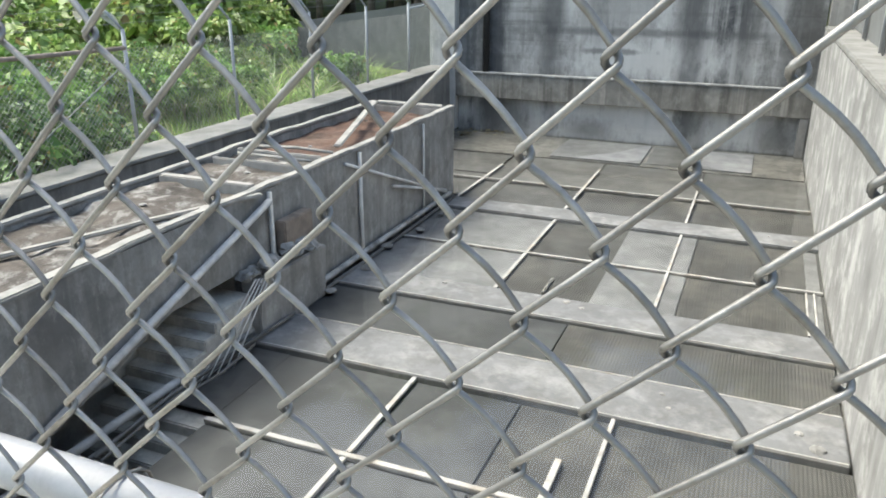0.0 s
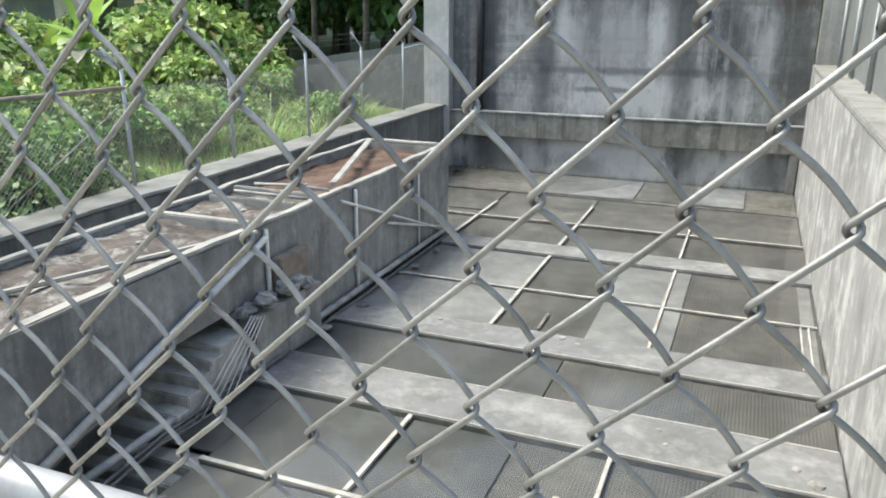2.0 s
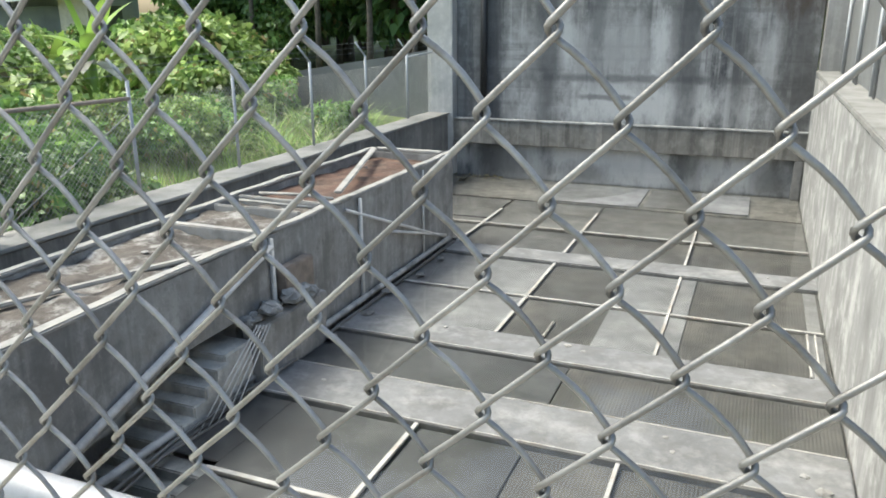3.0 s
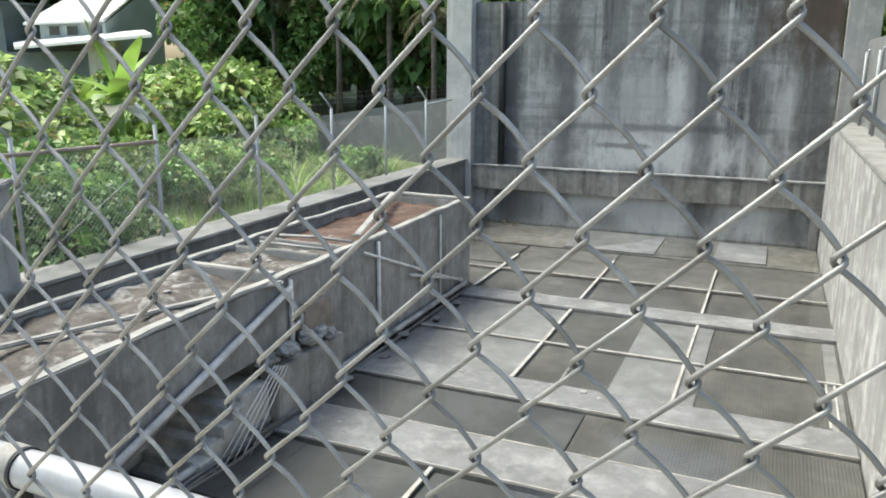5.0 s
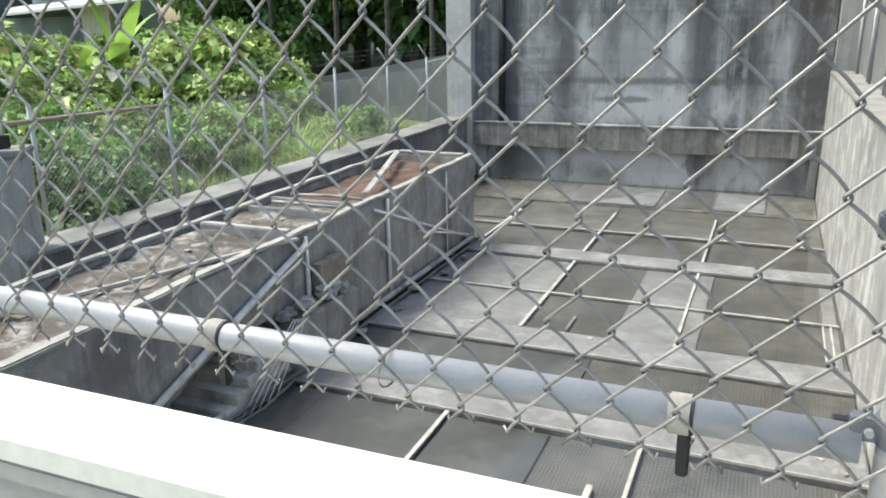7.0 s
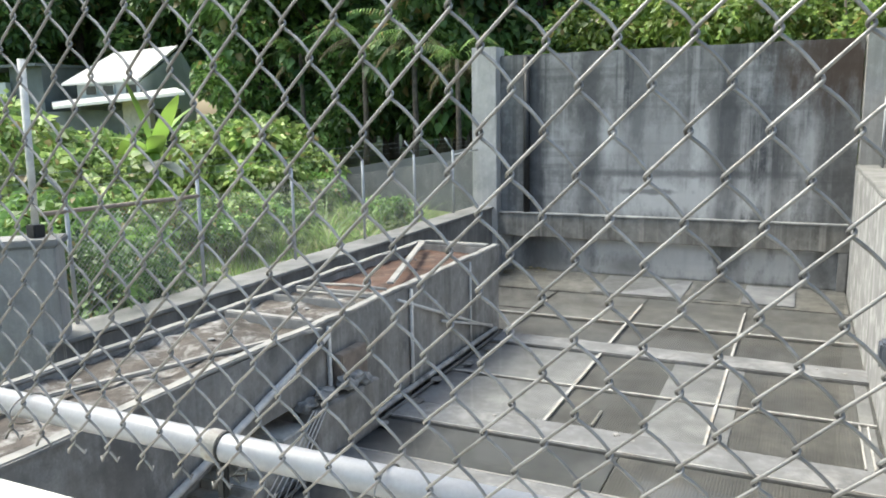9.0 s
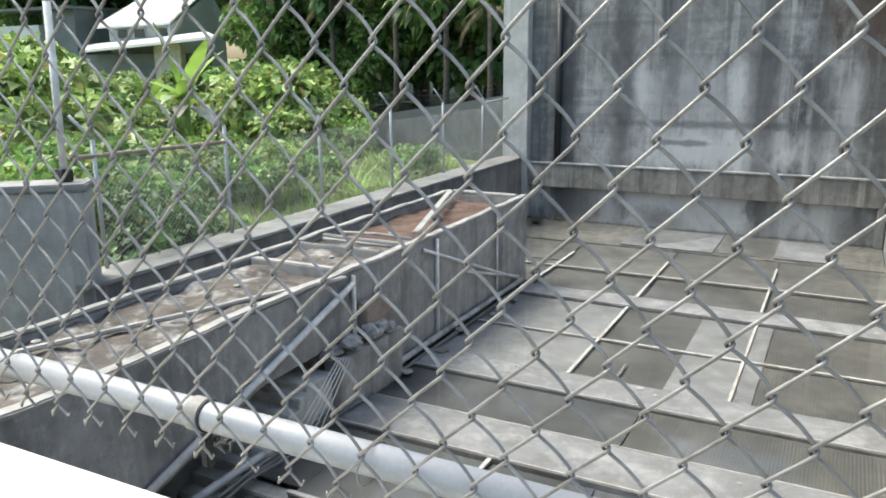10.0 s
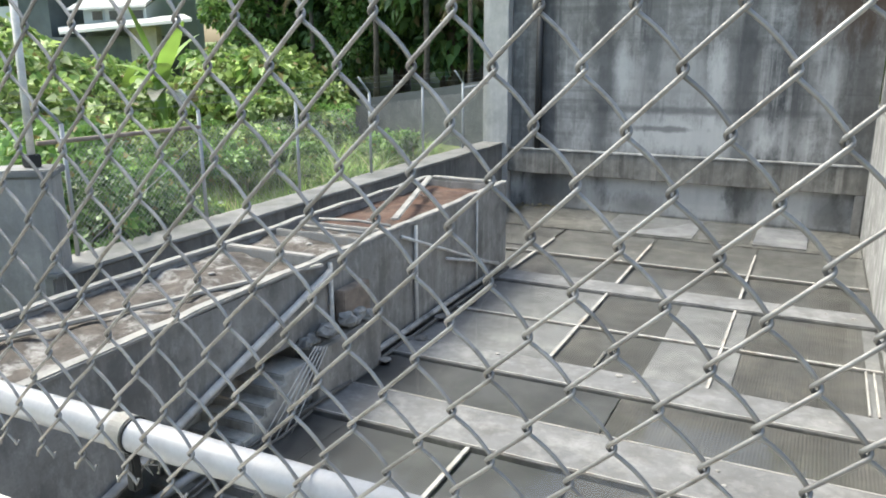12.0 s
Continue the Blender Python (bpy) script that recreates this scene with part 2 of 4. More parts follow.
POST_STEEL = material("post_steel", (0.4, 0.41, 0.42), 0.6, metal=0.2, dark=0.8, light=1.1, scale=3.0, bump=0.05)
MESH_OLD = material("old_mesh_wire", (0.27, 0.275, 0.265), 0.6, metal=0.3, scale=5.0, bump=0)
RAIL_PAINT = material("rail_paint", (0.4, 0.398, 0.405), 0.42, metal=0.12, dark=0.92, light=1.08, scale=6.0, stain=(0.4, 0.4, 0.4), stain_amount=0.25, stain_scale=20.0, bump=0.03, grain=200)
COUPLING = material("coupling_beige", (0.4, 0.38, 0.34), 0.6, dark=0.6, light=1.2, scale=30.0, stain=(0.2, 0.13, 0.08), stain_amount=0.6, stain_scale=40.0)
BLACK = material("black_rubber", (0.012, 0.012, 0.013), 0.6, scale=20.0)
HOSE = material("dark_hose", (0.12, 0.115, 0.105), 0.6, dark=0.5, light=1.5, scale=4.0)
PIPE_DARK = material("floor_pipe", (0.4, 0.385, 0.36), 0.6, dark=0.6, light=1.4, scale=4.0, stain=(0.03, 0.03, 0.03), stain_amount=0.6, stain_scale=3.0)
POLE_GREY = material("pole_grey", (0.62, 0.595, 0.55), 0.65, dark=0.75, light=1.2, scale=6.0)
WHITE_PAINT = material("white_paint", (0.82, 0.78, 0.68), 0.5, dark=0.95, light=1.05, scale=3.0, bump=0.03)
SIDE_PAINT = material("cream_paint", (0.44, 0.41, 0.36), 0.6, dark=0.85, light=1.1, scale=3.0, stain=(0.26, 0.235, 0.2), stain_amount=0.5, stain_scale=5.0)
ROOF_WHITE = material("roof_sheet", (0.7, 0.695, 0.67), 0.5, dark=0.93, light=1.05, scale=0.5)
HOUSE_WALL = material("house_wall", (0.42, 0.47, 0.48), 0.7, dark=0.85, light=1.1, scale=0.6)
HOUSE_DARK = material("house_dark_sheet", (0.09, 0.11, 0.12), 0.6, scale=0.6)
GLASS_DARK = material("window_glass", (0.05, 0.06, 0.065), 0.1, scale=0.5, bump=0)
ROCK = material("rubble", (0.3, 0.295, 0.28), 0.9, dark=0.5, light=1.3, scale=9.0, bump=0.7, grain=40.0)
ROD = material("rod_steel", (0.6, 0.58, 0.54), 0.5, metal=0.2, dark=0.8, light=1.1, scale=6.0)
BOARD = material("old_board", (0.25, 0.2, 0.16), 0.8, dark=0.7, light=1.3, scale=6.0)
BARK = material("bark", (0.11, 0.09, 0.07), 0.9, dark=0.5, light=1.4, scale=6.0, bump=0.7, grain=25.0)
SOIL = material("ground_grass", (0.15, 0.19, 0.055), 0.95, dark=0.5, light=1.5, scale=1.5, stain=(0.16, 0.15, 0.08), stain_amount=0.6, stain_scale=0.9, bump=0.8, grain=12.0)
ASPHALT = material("grey_slope", (0.15, 0.155, 0.155), 0.9, dark=0.8, light=1.2, scale=0.8)
LEAF_YELLOW = leaf_material("vine_leaf", (0.1, 0.19, 0.035), (0.43, 0.55, 0.19))
LEAF_MID = leaf_material("edge_tree_leaf", (0.08, 0.15, 0.028), (0.27, 0.36, 0.085))
LEAF_GREEN = leaf_material("bush_leaf", (0.07, 0.15, 0.032), (0.3, 0.47, 0.14))
LEAF_DEEP = leaf_material("forest_leaf", (0.04, 0.095, 0.03), (0.19, 0.31, 0.1), gloss=0.45)
LEAF_GRASS = leaf_material("grass_blade", (0.15, 0.26, 0.05), (0.42, 0.58, 0.18), dry=(0.45, 0.42, 0.25), dry_share=0.12)
LEAF_BANANA = leaf_material("banana_leaf", (0.2, 0.34, 0.05), (0.34, 0.5, 0.12), dry_share=0.01, gloss=0.3)
FROND_DRY = leaf_material("dry_frond", (0.10, 0.085, 0.05), (0.22, 0.2, 0.12), dry=(0.3, 0.27, 0.18))
LEAF_PALE = leaf_material("withered_leaf", (0.34, 0.33, 0.27), (0.5, 0.49, 0.42))
WATER = water_material()


# ---- mesh helpers ----
def shown(name, bm_or_mesh, mat, parent=None, label="", smooth=False):
    if isinstance(bm_or_mesh, bpy.types.Mesh):
        me = bm_or_mesh
    else:
        me = bpy.data.meshes.new(name)
        bm_or_mesh.to_mesh(me)
        bm_or_mesh.free()
    if mat is not None and not me.materials:
        me.materials.append(mat)
    if smooth:
        me.polygons.foreach_set("use_smooth", [True] * len(me.polygons))
    ob = new(name, me)
    if parent is not None:
        ob.parent = parent
    if label:
        ob["label"] = label
    return ob


def part(name, bm, mat, parent, label="", smooth=False):
    return shown(name, bm, mat, parent, label, smooth)


def holder(name, label, category, group="", kind="", at=(0, 0, 0)):
    ob = new(name)
    ob.location = at
    return tagged(ob, label, category, group, kind)


def add_box(bm, x0, x1, y0, y1, z0, z1, bevel=0.0):
    made = bmesh.ops.create_cube(bm, size=1.0, matrix=Matrix.Translation(((x0 + x1) / 2, (y0 + y1) / 2, (z0 + z1) / 2)) @ Matrix.Diagonal((abs(x1 - x0), abs(y1 - y0), abs(z1 - z0), 1)))
    if bevel > 0:
        edges = list({e for v in made["verts"] for e in v.link_edges})
        bmesh.ops.bevel(bm, geom=edges, offset=bevel, segments=2, affect="EDGES")
    return bm


def box(x0, x1, y0, y1, z0, z1, bevel=0.0):
    return add_box(bmesh.new(), x0, x1, y0, y1, z0, z1, bevel)


def sheet(x0, x1, y0, y1, z):
    bm = bmesh.new()
    bm.faces.new([bm.verts.new(v) for v in ((x0, y0, z), (x1, y0, z), (x1, y1, z), (x0, y1, z))])
    return bm


def worn_box(x0, x1, y0, y1, z0, z1, step=0.35, rough=0.006, bevel=0.012, seed=0):
    """A box cut into cells, its faces and edges slightly uneven."""
    bm = box(x0, x1, y0, y1, z0, z1, bevel)
    for axis, (a, b) in enumerate(((x0, x1), (y0, y1), (z0, z1))):
        n = min(40, int((b - a) / step))
        for k in range(1, n):
            co, no = [0, 0, 0], [0, 0, 0]
            co[axis], no[axis] = a + (b - a) * k / n, 1
            bmesh.ops.bisect_plane(bm, geom=bm.verts[:] + bm.edges[:] + bm.faces[:], plane_co=co, plane_no=no)
    for v in bm.verts:
        p = v.co * 2.3 + Vector((seed * 7.1, 0, 0))
        v.co += noise.noise_vector(p) * rough
    return bm


def add_tube(bm, pts, radius, sides=10, caps=True):
    pts = [Vector(p) for p in pts]
    rings = []
    ref = Vector((0, 0, 1))
    for i, p in enumerate(pts):
        d = (pts[min(i + 1, len(pts) - 1)] - pts[max(i - 1, 0)]).normalized()
        u = d.cross(ref)
        if u.length < 0.05:
            u = d.cross(Vector((1, 0, 0)))
        u.normalize()
        w = d.cross(u).normalized()
        r = radius[i] if isinstance(radius, (list, tuple)) else radius
        rings.append([bm.verts.new(p + (u * math.cos(a) + w * math.sin(a)) * r) for a in (math.tau * k / sides for k in range(sides))])
    for a, b in zip(rings, rings[1:]):
        for k in range(sides):
            bm.faces.new((a[k], a[(k + 1) % sides], b[(k + 1) % sides], b[k]))
    if caps:
        bm.faces.new(rings[0][::-1])
        bm.faces.new(rings[-1])
    bm.normal_update()
    return bm


def tube(pts, radius, sides=10):
    return add_tube(bmesh.new(), pts, radius, sides)


def raw_mesh(name, verts, faces, mat):
    """A mesh from arrays of triangle or quad corners."""
    me = bpy.data.meshes.new(name)
    n, k = faces.shape
    me.vertices.add(len(verts))
    me.vertices.foreach_set("co", np.asarray(verts, np.float32).ravel())
    me.loops.add(n * k)
    me.loops.foreach_set("vertex_index", faces.ravel().astype(np.int32))
    me.polygons.add(n)
    me.polygons.foreach_set("loop_start", (np.arange(n) * k).astype(np.int32))
    me.polygons.foreach_set("loop_total", np.full(n, k, np.int32))
    me.update(calc_edges=True)
    me.materials.append(mat)
    return me


def structure(name, bm, mat, label, category):
    return tagged(shown(name, bm, mat), label, category, kind="structure")


def thing(name, bm, mat, label, category, group="", smooth=False):
    return tagged(shown(name, bm, mat, smooth=smooth), label, category, group)


# ---- ground ----
def ground_height(x, y):
    if -6.35 < x < 1.25 and 0.26 < y < 15.9:
        return -1.6
    if y <= 0.26:
        return 1.75
    if x <= -6.35:
        far = max(0.0, math.hypot(x + 6, y - 8) - 9)
        return 0.55 + 0.18 * noise.noise(Vector((x * 0.3, y * 0.3, 0))) + min(far, 60) * 0.055
    return 0.5 + min(60, max(0.0, y - 16)) * 0.05


def build_ground():
    xs = sorted({-1500, -600, -200, -110, -80, -60, -50, *range(-44, -7), -6.5, -6.36, -6.34, -4, -2, 0, 1.24, 1.26, 2, 4, 8, 14, 22, 34, 50, 80, 200, 600, 1500})
    ys = sorted({-1500, -600, -200, -60, -20, -6, -2, 0, 0.25, 0.27, 1, *range(2, 16), 15.89, 15.91, *range(17, 48, 2), 56, 70, 100, 200, 600, 1500})
    verts = np.array([(x, y, ground_height(x, y)) for y in ys for x in xs])
    w = len(xs)
    faces = np.array([(j * w + i, j * w + i + 1, (j + 1) * w + i + 1, (j + 1) * w + i) for j in range(len(ys) - 1) for i in range(w - 1)])
    tagged(new("ground", raw_mesh("ground", verts, faces, SOIL)), "grassy earth sloping up towards the wooded hillside", "ground", kind="structure")


build_ground()

# Unseen slab, added so neutral light bounces onto the fence wires.
structure("pavement", box(-9.0, 8.0, -7.0, 0.11, 1.6, 1.78), CONCRETE_CAP, "plain grey concrete slab, unseen, added to bounce neutral light on the fence", "pavement")


# ---- basin ----
def skew(bm, at_near, at_far):
    """Shears a wall sideways along its length, since it does not stand quite square."""
    for v in bm.verts:
        v.co.x += at_near + (at_far - at_near) * (v.co.y - 0.3) / 15.3
    return bm


structure("floor", worn_box(-6.2, 1.2, 0.35, 15.6, -1.35, -1.1, step=1.2), SLUDGE, "dark sludge-covered concrete floor under the shallow water", "floor")
structure("wall_east", skew(worn_box(0.0, 0.34, 0.35, 15.3, -1.3, 2.3, rough=0.01, seed=1), 1.0, 0.865), CONCRETE_PALE, "pale streaked concrete side wall of the basin", "wall")
structure("trim_east", skew(worn_box(-0.015, 0.42, 0.35, 15.2, 2.303, 2.37, rough=0.008, seed=2), 1.0, 0.865), CONCRETE_CAP, "worn light concrete coping on the side wall", "coping")
structure("wall_north", worn_box(-6.05, 0.9, 15.6, 15.85, -1.3, 4.6, rough=0.012, seed=3), CONCRETE_BACK, "tall grey concrete end wall with dark run-down streaks", "wall")
structure("trim_coping", worn_box(-6.05, 0.92, 15.39, 15.597, 1.213, 1.245, rough=0.006, seed=14), CONCRETE_PALE, "light worn top of the concrete beam", "coping")
structure("trim_north", worn_box(-6.05, 0.92, 15.42, 15.597, 0.72, 1.21, rough=0.012, seed=4), CONCRETE_MARKED, "weathered concrete beam along the end wall", "beam")
structure("wall_west", worn_box(-6.62, -6.17, 4.3, 15.42, -1.3, 1.3, rough=0.012, seed=5), CONCRETE, "stained low concrete wall along the planted side", "wall")
structure("trim_west", worn_box(-6.64, -6.13, 4.3, 15.42, 1.303, 1.345, rough=0.008, seed=6), CONCRETE_CAP, "mossy light concrete top of the low wall", "coping")
structure("wall_south", worn_box(-6.2, 1.2, 0.34, 0.55, -1.3, 2.3, rough=0.01, seed=7), CONCRETE, "concrete near wall of the basin below the fence", "wall")
thing("concrete_pillar", worn_box(-6.63, -6.06, 15.38, 15.9, 0.0, 4.78, rough=0.01, seed=8), PILLAR_PALE, "light grey concrete pillar at the corner of the end wall", "pillar", "pillars of the end wall")
thing("concrete_pillar", worn_box(0.92, 1.45, 15.3, 15.9, 0.0, 4.72, rough=0.01, seed=9), PILLAR, "light grey concrete pillar between end wall and side wall", "pillar", "pillars of the end wall")
thing("concrete_post", worn_box(0.7, 0.86, 15.42, 15.597, -1.2, 0.715, rough=0.01, seed=10), CONCRETE, "short pale concrete post under the beam in the corner", "post")
STUB_AT = pose(-6.16, 4.41, 0, 0, 0, 219)
structure("wall_stub", worn_box(0.0, 4.5, -0.36, 0.0, -1.3, 2.24, rough=0.012, seed=11), PILLAR, "pale grey stained concrete wall slanting off beside the low wall", "wall").matrix_world = STUB_AT
structure("trim_stub", worn_box(-0.03, 4.5, -0.39, 0.03, 2.243, 2.31, rough=0.01, seed=12), CONCRETE_CAP, "light coping on the slanting grey wall", "coping").matrix_world = STUB_AT

thing("drain_pipe", tube([(-5.42, 15.53, 1.25), (-5.42, 15.53, 4.55)], 0.07, 10), BLACK, "black drain pipe down the end wall", "pipe", smooth=True)
WATER_Z = 0.0
structure("water", sheet(-6.16, 0.93, 0.56, 15.59, WATER_Z), WATER, "still clear water standing in the basin", "water")

BEAMS = [(10.05, 10.55), (6.88, 7.4), (5.3, 5.99), (1.9, 2.45)]
for k, (y0, y1) in enumerate(BEAMS):
    thing("concrete_beam", worn_box(-4.16, 0.93, y0, y1, -1.09, 0.014, rough=0.006, bevel=0.015, seed=20 + k), CONCRETE_BEAM, "flat-topped concrete cross beam just above the water", "beam", "cross beams of the basin")
thing("concrete_platform", worn_box(-6.15, 0.86, 13.74, 15.58, -1.09, -0.03, rough=0.012, seed=26), CONCRETE, "submerged concrete platform at the foot of the end wall", "platform")


def ribbed_panel(x0, x1, y0, y1, z, pitch=0.03, depth=0.003):
    """Corrugated settler sheet with ribs along y."""
    n = int((x1 - x0) / pitch * 2)
    verts, faces = [], []
    for i in range(n + 1):
        x = x0 + (x1 - x0) * i / n
        zz = z + (depth if i % 2 else 0.0)
        verts += [(x, y0, zz), (x, y1, zz)]
    for i in range(n):
        faces.append((2 * i, 2 * i + 2, 2 * i + 3, 2 * i + 1))
    bm = bmesh.new()
    vs = [bm.verts.new(v) for v in verts]
    for fc in faces:
        bm.faces.new([vs[i] for i in fc])
    base = [bm.verts.new(v) for v in ((x0, y0, z - 0.05), (x1, y0, z - 0.05), (x1, y1, z - 0.05), (x0, y1, z - 0.05))]
    bm.faces.new(base[::-1])
    bm.normal_update()
    return bm


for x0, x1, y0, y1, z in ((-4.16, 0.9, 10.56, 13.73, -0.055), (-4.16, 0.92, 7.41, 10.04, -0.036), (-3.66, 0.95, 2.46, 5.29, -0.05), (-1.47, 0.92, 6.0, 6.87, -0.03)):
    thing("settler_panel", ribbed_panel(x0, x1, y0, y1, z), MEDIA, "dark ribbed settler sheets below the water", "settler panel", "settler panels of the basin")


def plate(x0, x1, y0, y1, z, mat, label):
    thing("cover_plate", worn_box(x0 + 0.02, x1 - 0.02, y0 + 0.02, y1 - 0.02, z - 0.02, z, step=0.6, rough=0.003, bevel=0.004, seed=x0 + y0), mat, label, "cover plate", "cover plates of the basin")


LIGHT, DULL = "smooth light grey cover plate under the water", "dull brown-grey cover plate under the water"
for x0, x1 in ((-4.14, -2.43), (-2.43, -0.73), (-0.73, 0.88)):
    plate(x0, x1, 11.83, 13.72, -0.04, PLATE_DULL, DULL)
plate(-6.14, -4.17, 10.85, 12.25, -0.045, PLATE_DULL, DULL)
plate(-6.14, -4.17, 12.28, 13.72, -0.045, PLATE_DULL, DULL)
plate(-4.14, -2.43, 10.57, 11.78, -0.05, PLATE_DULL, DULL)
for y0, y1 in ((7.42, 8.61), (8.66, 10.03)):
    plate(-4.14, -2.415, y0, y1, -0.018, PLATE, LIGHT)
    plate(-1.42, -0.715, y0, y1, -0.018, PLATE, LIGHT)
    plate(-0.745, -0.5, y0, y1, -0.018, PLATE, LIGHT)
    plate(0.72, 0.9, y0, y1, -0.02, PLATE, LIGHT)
# These plates carry the mirrored sky in their colour.
BLUE = "smooth plate under the water, coloured blue-grey for the sky mirrored there"
plate(-4.14, -1.46, 6.0, 6.87, -0.02, PLATE_SKY_TINT, BLUE)
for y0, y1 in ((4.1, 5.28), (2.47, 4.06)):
    plate(-3.68, -2.43, y0, y1, -0.025, PLATE_SKY_TINT, BLUE)
    plate(-2.4, -1.46, y0, y1, -0.025, PLATE_SKY_TINT, BLUE)
plate(-4.19, -3.64, 4.19, 5.29, -0.025, PLATE_SKY_TINT, BLUE)
plate(-3.55, -1.84, 13.78, 15.4, 0.0, PLATE, "light grey plate lying on the platform")
plate(-0.87, 0.04, 13.82, 15.4, 0.0, PLATE, "light grey plate lying on the platform")
plate(-1.8, -0.9, 13.9, 15.4, -0.02, PLATE_DULL, "dull plate lying on the platform")


def strip(x0, x1, y0, y1, z=0.006):
    bm = box(x0, x1, y0, y1, z - 0.03, z, 0.004)
    if x1 - x0 > y1 - y0:
        add_box(bm, x0, x1, y0 + 0.012, y0 + 0.018, z - 0.06, z - 0.02)
    else:
        add_box(bm, x0 + 0.012, x0 + 0.018, y0, y1, z - 0.06, z - 0.02)
    thing("support_angle", bm, STRIP, "pale steel support angle level with the water", "support bar", "support bars of the basin")


for x, w in ((-2.43, 0.022), (-0.73, 0.017)):
    for y0, y1 in ((10.56, 11.78), (11.84, 13.1), (7.41, 8.6), (8.66, 10.04), (2.46, 4.05), (4.12, 5.29)):
        strip(x - w, x + w, y0, y1)
strip(-4.14, -4.09, 10.6, 12.85)
strip(-1.02, -0.97, 4.13, 4.62)
strip(-4.9, 0.88, 11.79, 11.83)
strip(-4.1, 0.9, 8.61, 8.65)
strip(-3.68, 0.95, 4.06, 4.11)
for y in (6.885, 5.965, 5.305):
    strip(-4.12, 0.92, y, y + 0.016, 0.021)
strip(-1.93, -1.9, 7.5, 7.95, 0.0)
for x in (0.72, 0.8):
    strip(x, x + 0.02, 7.45, 8.58, 0.005)


# ---- trough along the low wall ----
def build_trough():
    t = holder("sludge_trough", "long concrete trough filled with dried rusty mud", "trough")
    face = bmesh.new()
    # outer wall with the sloping cut over the stairs; corners given as (y, z)
    outline = [(10.82, -1.2), (10.82, 1.3), (0.6, 1.3), (0.6, -1.2), (2.2, -1.2), (2.2, -0.1), (4.5, 0.62), (5.92, 0.64), (5.92, -1.2)]
    for x in (-4.27, -4.40):
        vs = [face.verts.new((x, y, z)) for y, z in outline]
        f = face.faces.new(vs)
        if x == -4.27:
            front = vs
            f.normal_flip()
        else:
            back = vs
    n = len(outline)
    for i in range(n):
        face.faces.new((front[i], front[(i + 1) % n], back[(i + 1) % n], back[i]))
    bmesh.ops.recalc_face_normals(face, faces=face.faces[:])
    part("outer_wall", face, CONCRETE_TROUGH, t)
    part("end_wall", worn_box(-5.66, -4.405, 10.68, 10.82, -1.2, 1.3, seed=31), CONCRETE_TROUGH, t)
    part("inner_wall", worn_box(-5.68, -5.58, 0.6, 10.675, 0.8, 1.3, seed=32), CONCRETE_TROUGH, t)
    # Bottom and stair back take the pale step concrete to brighten the shaded recess.
    part("bottom", box(-5.57, -4.41, 0.6, 10.67, 0.95, 1.1), STEP, t)
    part("rim", worn_box(-4.36, -4.25, 0.6, 10.84, 1.302, 1.345, step=0.18, rough=0.02, seed=33), RIM, t, "pale crumbling mortar rim")
    part("rim", worn_box(-5.67, -5.57, 0.6, 10.84, 1.302, 1.34, step=0.18, rough=0.02, seed=34), RIM, t, "pale crumbling mortar rim")
    part("rim", worn_box(-5.545, -4.425, 10.7, 10.84, 1.302, 1.345, step=0.25, rough=0.01, seed=35), RIM, t, "pale crumbling mortar rim")
    for y, w in ((5.9, 0.1), (6.75, 0.04), (7.2, 0.05)):
        part("divider", worn_box(-5.545, -4.425, y, y + w, 1.1, 1.33, step=0.25, rough=0.012, seed=y), RIM, t)
    part("stair_back", box(-5.57, -4.755, 0.7, 5.92, -1.2, 0.945), STEP, t)
    part("stair_end", box(-4.75, -4.405, 5.5, 5.92, -1.2, 0.945), STEP, t)

    def mud(y0, y1, z, mat, amp, label):
        nx, ny = 18, int((y1 - y0) * 16)
        verts = np.array([(-5.575 + 1.165 * i / nx, y0 + (y1 - y0) * j / ny,
                           z + amp * noise.fractal(Vector((i * 0.16, (y0 + (y1 - y0) * j / ny) * 2.4, z)), 0.9, 2.1, 4)) for j in range(ny + 1) for i in range(nx + 1)])
        faces = np.array([(j * (nx + 1) + i, j * (nx + 1) + i + 1, (j + 1) * (nx + 1) + i + 1, (j + 1) * (nx + 1) + i) for j in range(ny) for i in range(nx)])
        part("mud", raw_mesh("mud", verts, faces, mat), mat, t, label, smooth=True)

    mud(0.62, 5.88, 1.25, GREY_MUD, 0.075, "grey-brown dried mud with rusty patches")
    mud(6.02, 7.18, 1.24, GREY_MUD, 0.06, "pale dried mud")
    mud(7.26, 10.69, 1.2, RUST_SOIL, 0.04, "rust-red dried mud")


build_trough()
thing("wooden_plank", worn_box(-0.05, 0.05, -1.55, 1.55, 0, 0.03, rough=0.004), RIM, "pale plank laid slantwise over the mud trough", "plank").matrix_world = pose(-4.97, 9.1, 1.345, 0, 0, 19.2)
thing("wooden_plank", worn_box(-0.035, 0.035, -1.5, 1.5, 0, 0.035, rough=0.008), RIM, "pale muddy plank lying along the trough", "plank").matrix_world = pose(-4.74, 4.35, 1.29, 0, 0, -21)
thing("iron_bar", tube([(-5.3, 7.28, 1.36), (-4.8, 7.34, 1.37), (-4.33, 7.3, 1.365)], 0.018), RIM, "bent pale bar across the trough", "bar", smooth=True)
thing("iron_bar", tube([(-5.3, 6.9, 1.36), (-4.34, 6.86, 1.365)], 0.016), RIM, "pale bar across the trough", "bar", smooth=True)


